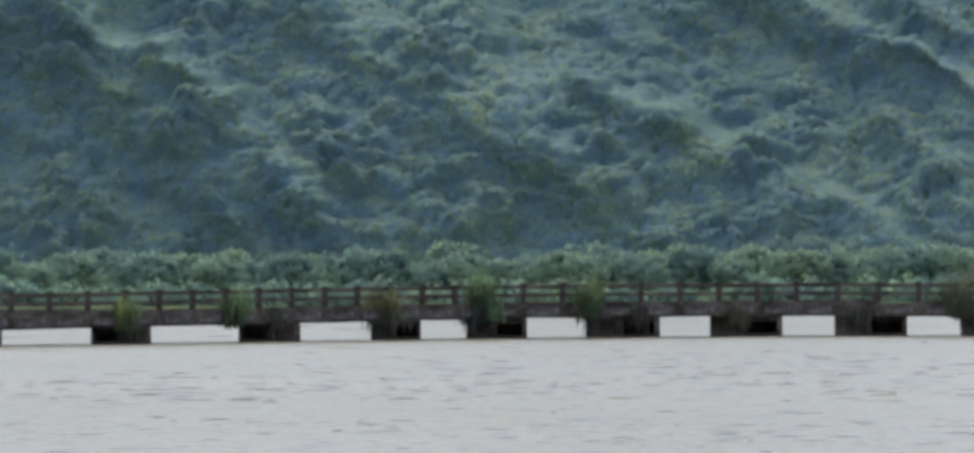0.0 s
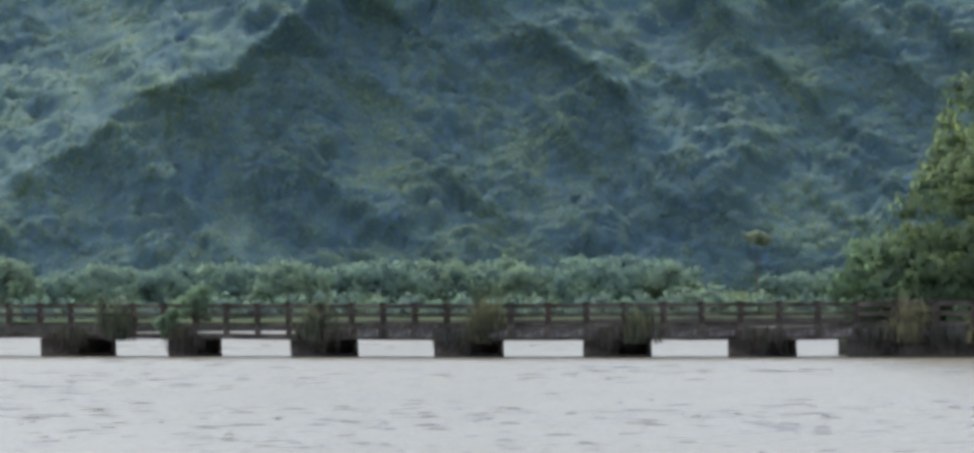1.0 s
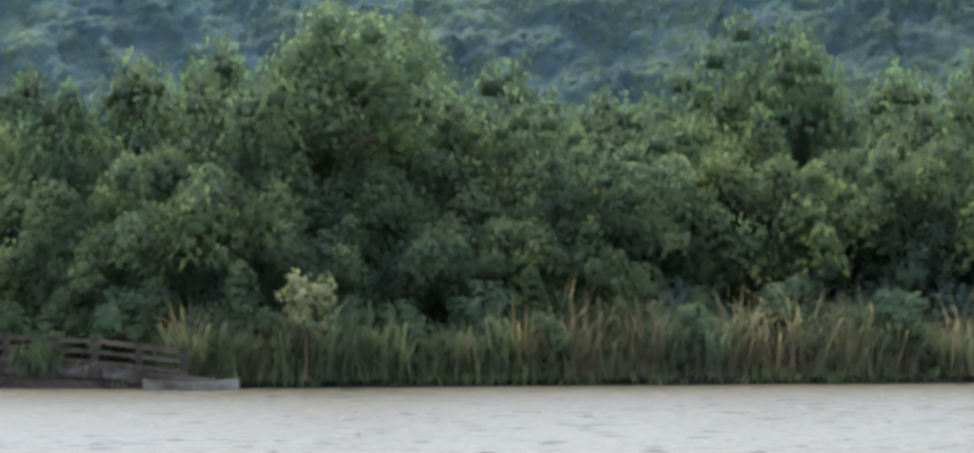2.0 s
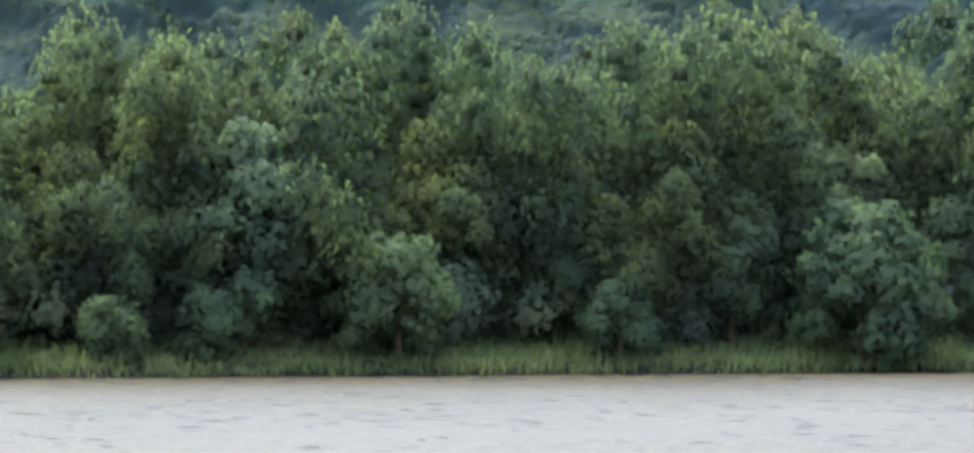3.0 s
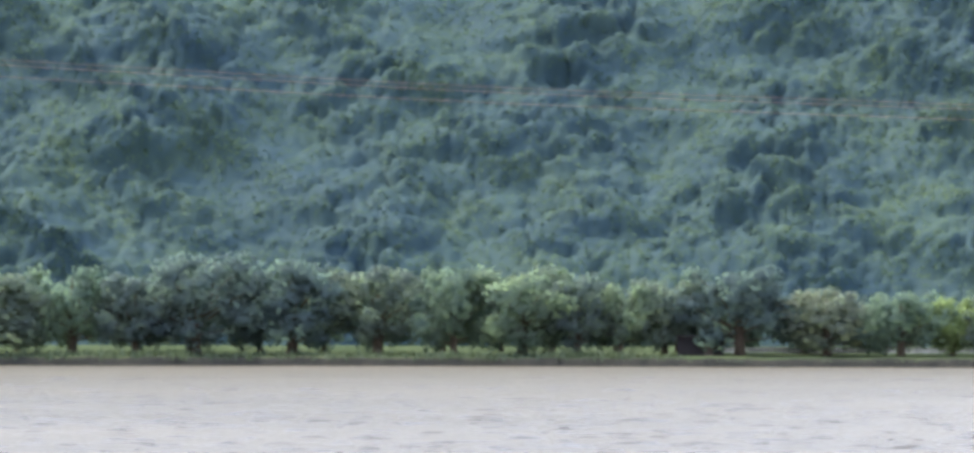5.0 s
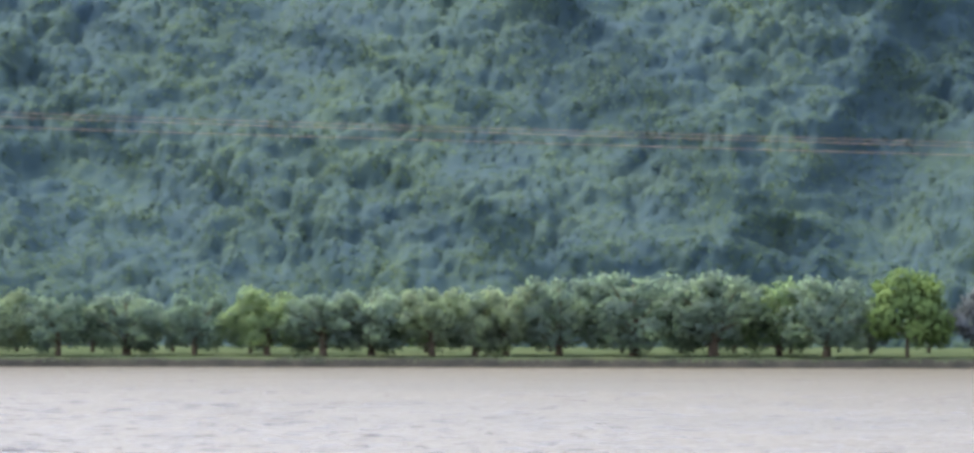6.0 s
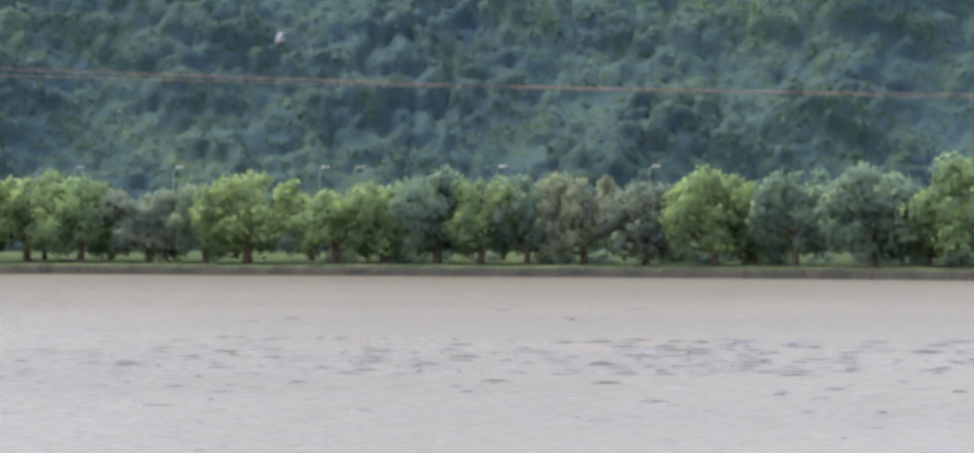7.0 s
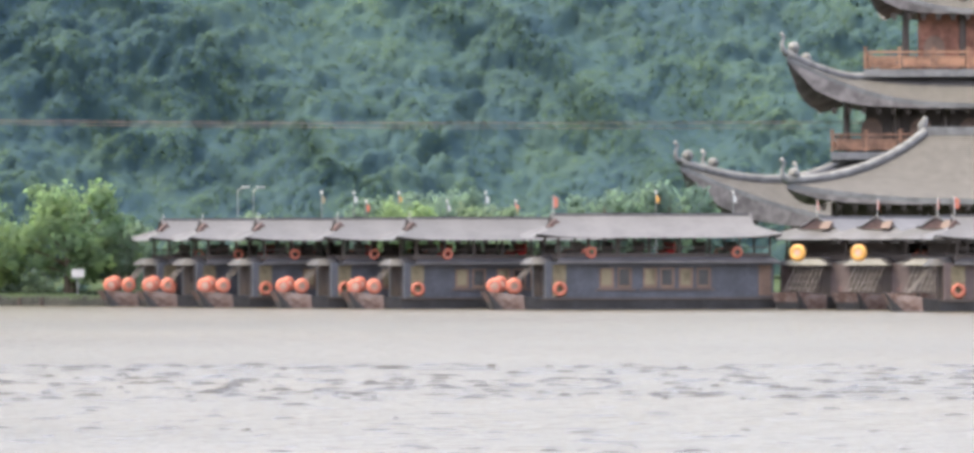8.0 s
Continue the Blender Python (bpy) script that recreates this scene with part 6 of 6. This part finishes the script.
for k, (px, w) in enumerate(((600, 1.5), (640, 1.4), (905, 1.1), (985, 1.4))):
    scrap_heap(60 + k, w).matrix_basis = near_tip(px, 442.4) @ Matrix.Translation((0, 0, 1.5 if px == 640 else 0.35))

hut().matrix_basis = near_tip(1032, 446) @ Matrix.Translation((0, 0, 0.4))
for px, s in ((880, 0.34), (960, 0.3), (905, 0.26), (985, 0.36), (540, 0.4), (560, 0.36)):
    copy_thing(shrubs[R.randrange(3)], facing(9312 + px - 784, 448, 0.3, R.uniform(0, 360), s))

# ---- under the trees of the far shore ----
# nearly black boards: the trees' shade over the shed is in the colour
M_SHADED_BOARDS = surface("shaded_boards", (0.012, 0.011, 0.013), (0.03, 0.027, 0.03), 2.0, 0.9, 0, (0.7, 0.7, 0.7), 0.5, 0.2, 9)


def shed():
    top = thing("shed", "low dark shed under the shore trees", "shed")
    part("wall", Geo().box((0, 0, 0.75), (3.4, 2.2, 1.5)), M_SHADED_BOARDS, top)
    part("roof", Geo().box((0, 0, 1.56), (3.7, 2.8, 0.12)), M_SHADED_BOARDS, top)
    part("door", Geo().box((0.6, -1.12, 0.6), (0.7, 0.06, 1.2)), M_DARK_WOOD, top)
    return top


shed().matrix_basis = facing(11615, 452.0, 0.62)
for u in np.arange(11668, 12420, 44.0):
    seg = part("low_wall", Geo().box((0, 0, 0.2), (1.98, 0.25, 0.42)).box((0, 0, 0.43), (2.0, 0.32, 0.06)), M_WHITE)
    tagged(seg, "low pale wall on the shore grass", "wall", "low wall on the far shore")
    seg.matrix_basis = facing(u, along(FAR_SHORE, u) + 14.5, 0.9)

hedge = tree_shape("hedge_bush", "clipped round hedge bush on the lawn", "bush", "hedge on the far shore", 180, 1.3, 1.3, 0.05, 260, (0.25, 0.16), M_SHORE_TREE, clumps=9)
for k in range(7):
    m = facing(16185 + k * 21, along(FAR_SHORE, 16200) + 12, 0.85, k * 40, R.uniform(0.85, 1.1))
    if k == 0:
        hedge.matrix_basis = m
    else:
        copy_thing(hedge, m)

stump = part("mooring_post", Geo().tube([(0, 0, -0.8), (0.02, 0, 0.3), (0.03, 0.01, 0.55)], [0.14, 0.13, 0.12], 7), M_DARK_WOOD)
tagged(stump, "dark wooden mooring post at the water's edge", "post", "posts along the shore")
for k, u in enumerate((16392, 16424, 16503, 16656, 16677, 16698, 16725, 16770, 16805, 16840, 16300)):
    m = facing(u, along(FAR_SHORE, u) - 1.6, 0, k * 30, R.uniform(0.8, 1.2))
    if k == 0:
        stump.matrix_basis = m
    else:
        copy_thing(stump, m)


def sign():
    top = thing("sign_board", "small blank white sign board on a post", "sign")
    part("post", Geo().tube([(0, 0, 0), (0, 0, 1.2)], [0.05, 0.05], 6), M_STEEL, top)
    part("board", Geo().box((0, -0.05, 1.3), (0.75, 0.05, 0.5)), M_WHITE, top)
    return top


sign().matrix_basis = facing(16898, 376, 0.7)


def street_lamp(label, arm):
    top = thing("street_lamp", label, "lamp post", "lamp posts behind the landing")
    part("pole", Geo().tube([(0, 0, 0), (0, 0, 6.3)], [0.06, 0.035], 7), M_STEEL, top)
    part("arm", Geo().tube([(0, 0, 6.25), (arm * 0.6, 0, 6.5), (arm, 0, 6.55)], [0.04, 0.04, 0.03], 6), M_STEEL, top)
    part("lamp_head", Geo().box((arm, 0, 6.52), (0.5, 0.22, 0.12)), M_WHITE, top)
    return top


lamp = street_lamp("grey steel street lamp behind the landing", 0.5)
lamp.matrix_basis = facing(17556 + 383 - 784, 396, 0.9)
for px in (408,):
    copy_thing(lamp, facing(17556 + px - 784, 398, 0.9, R.uniform(-40, 40)))
for u in (14679, 15224, 15384, 15619, 15674, 15904, 16149):
    copy_thing(lamp, facing(u, along(FAR_SHORE, u) + 26, 0.9, R.uniform(-40, 40)))

def mast(label, mat):
    """A thin white pole with a small pennant below its knob."""
    top = thing("flag_mast", label, "flag pole", "flag poles behind the landing")
    part("pole", Geo().tube([(0, 0, 0), (0, 0, 6.2)], [0.045, 0.03], 6), M_STEEL, top)
    part("knob", Geo().tube([(0, 0, 6.15), (0, 0, 6.25), (0, 0, 6.38)], [0.05, 0.09, 0.03], 7), M_WHITE, top)
    part("pennant", Geo().prism([(0.03, 5.6), (0.2, 5.62), (0.24, 5.9), (0.03, 6.1)], -0.02, 0.02), mat, top)
    return top


for px, mat, label in ((518, M_CREAM, "thin pole with a cream pennant"), (570, M_WHITE, "thin pole with a white pennant"), (590, M_ORANGE, "thin pole with an orange pennant"), (642, M_YELLOW_RING, "thin pole with a yellow pennant"), (720, M_WHITE, "thin pole with a white pennant"), (782, M_WHITE, "thin pole with a white pennant"), (830, M_ORANGE, "thin pole with an orange pennant"), (1056, M_YELLOW_RING, "thin pole with a yellow pennant"), (1180, M_WHITE, "thin pole with a white pennant")):
    mast(label, mat).matrix_basis = facing(17556 + px - 784, 392, 0.75 if px not in (590, 720, 830) else 0.2, R.uniform(-30, 30))
# trees that show over the boats' roofs
for u, h in ((17395, 6.2), (17450, 6.7), (17510, 6.5), (17745, 6.4), (17800, 6.9), (17850, 7.0)):
    plant_sized(*SHORE_KINDS[0], facing(u, 408 + R.uniform(-3, 4), 0.8, R.uniform(0, 360), h / 6))

# ---- overhead lines across the bay ----
M_CABLE = surface("rusty_cable", (0.14, 0.1, 0.085), (0.2, 0.14, 0.12), 1.0, 0.6)
CABLE_Z = [(6800, 40), (8700, 28.5), (10158, 22.2), (11271, 19.4), (12600, 17.2), (13986, 15.3), (15888, 13.0), (16964, 12.4), (17556, 12.4), (19000, 13.5), (19700, 15)]
CABLE_D = [(6800, 660), (8700, 480), (10158, 462), (14500, 446), (16000, 436), (17556, 460), (18500, 500), (19700, 560)]
for lift in (0.0, 1.0, 1.45):
    us = np.arange(6800, 19701, 150)
    pts = []
    for u in us:
        spread = np.interp(u, [9000, 14500, 16000, 19000], [1.0, 0.62, 0.12, 0.5])
        pts.append(at(u, along(CABLE_D, u) + lift, along(CABLE_Z, u) + lift * spread))
    # smooth the sag
    pts = [pts[0]] + [(a + 2 * b + c) / 4 for a, b, c in zip(pts, pts[1:], pts[2:])] + [pts[-1]]
    tagged(part("overhead_cable", Geo().tube(pts, [0.024] * len(pts), 5), M_CABLE), "thin reddish overhead cable across the bay", "cable", "overhead cables")


# ---- bare limestone on the hillside ----
def rock(seed, w, h):
    r = random.Random(seed)
    bm = bmesh.new()
    bmesh.ops.create_icosphere(bm, subdivisions=3, radius=1.0)
    for v in bm.verts:
        k = 1 + 0.35 * noise.noise(v.co * 1.8 + Vector((seed, 0, 0)))
        v.co = Vector((v.co.x * w * k, v.co.y * 0.9 * k, v.co.z * h * k))
    me = bpy.data.meshes.new("rock_face")
    bm.to_mesh(me)
    bm.free()
    return me


for k, (u, z, w, h) in enumerate(((14962, 22.5, 0.5, 0.9), (14894, 20.6, 0.35, 0.9), (14968, 17.2, 0.45, 1.0), (15924, 21.5, 0.8, 0.9), (16229, 21.2, 0.7, 0.6), (14872, 10.0, 0.5, 1.2), (15555, 16.5, 0.5, 0.7))):
    d, _ = hill_depth(np.array([float(u)]), np.array([float(z)]))
    ob = tagged(part("rock_face", rock(k, w, h), M_ROCK), "bare pale limestone patch on the hillside", "rock", "bare rocks on the hill")
    ob.matrix_basis = facing(u, float(d[0]) - 3.2, z + 2.2, 0, 0.8)


# ---- the skiff at the bridge end ----
def skiff():
    top = thing("skiff", "small grey skiff by the end of the bridge", "boat")
    n, v = 11, []
    for k in range(n):
        x = -1.9 + 3.8 * k / (n - 1)
        w = 0.55 * math.sqrt(max(0.02, 1 - (abs(x) / 1.95) ** 2.5))
        z = 0.3 + 0.16 * (abs(x) / 1.9) ** 2
        for y, zz in ((-w, z), (-w * 0.6, -0.08), (w * 0.6, -0.08), (w, z), (w * 0.88, z), (w * 0.5, 0.02), (-w * 0.5, 0.02), (-w * 0.88, z)):
            v.append((x, y, zz))
    part("hull", Geo().add(v, [(i * 8 + j, (i + 1) * 8 + j, (i + 1) * 8 + (j + 1) % 8, i * 8 + (j + 1) % 8) for i in range(n - 1) for j in range(8)]), M_GREY_WALL, top)
    for x in (-0.7, 0.6):
        part("thwart", Geo().box((x, 0, 0.25), (0.22, 0.9, 0.04)), M_BROWN_WOOD, top)
    return top


skiff().matrix_basis = facing(3100, 245.2, 0.02, 4)
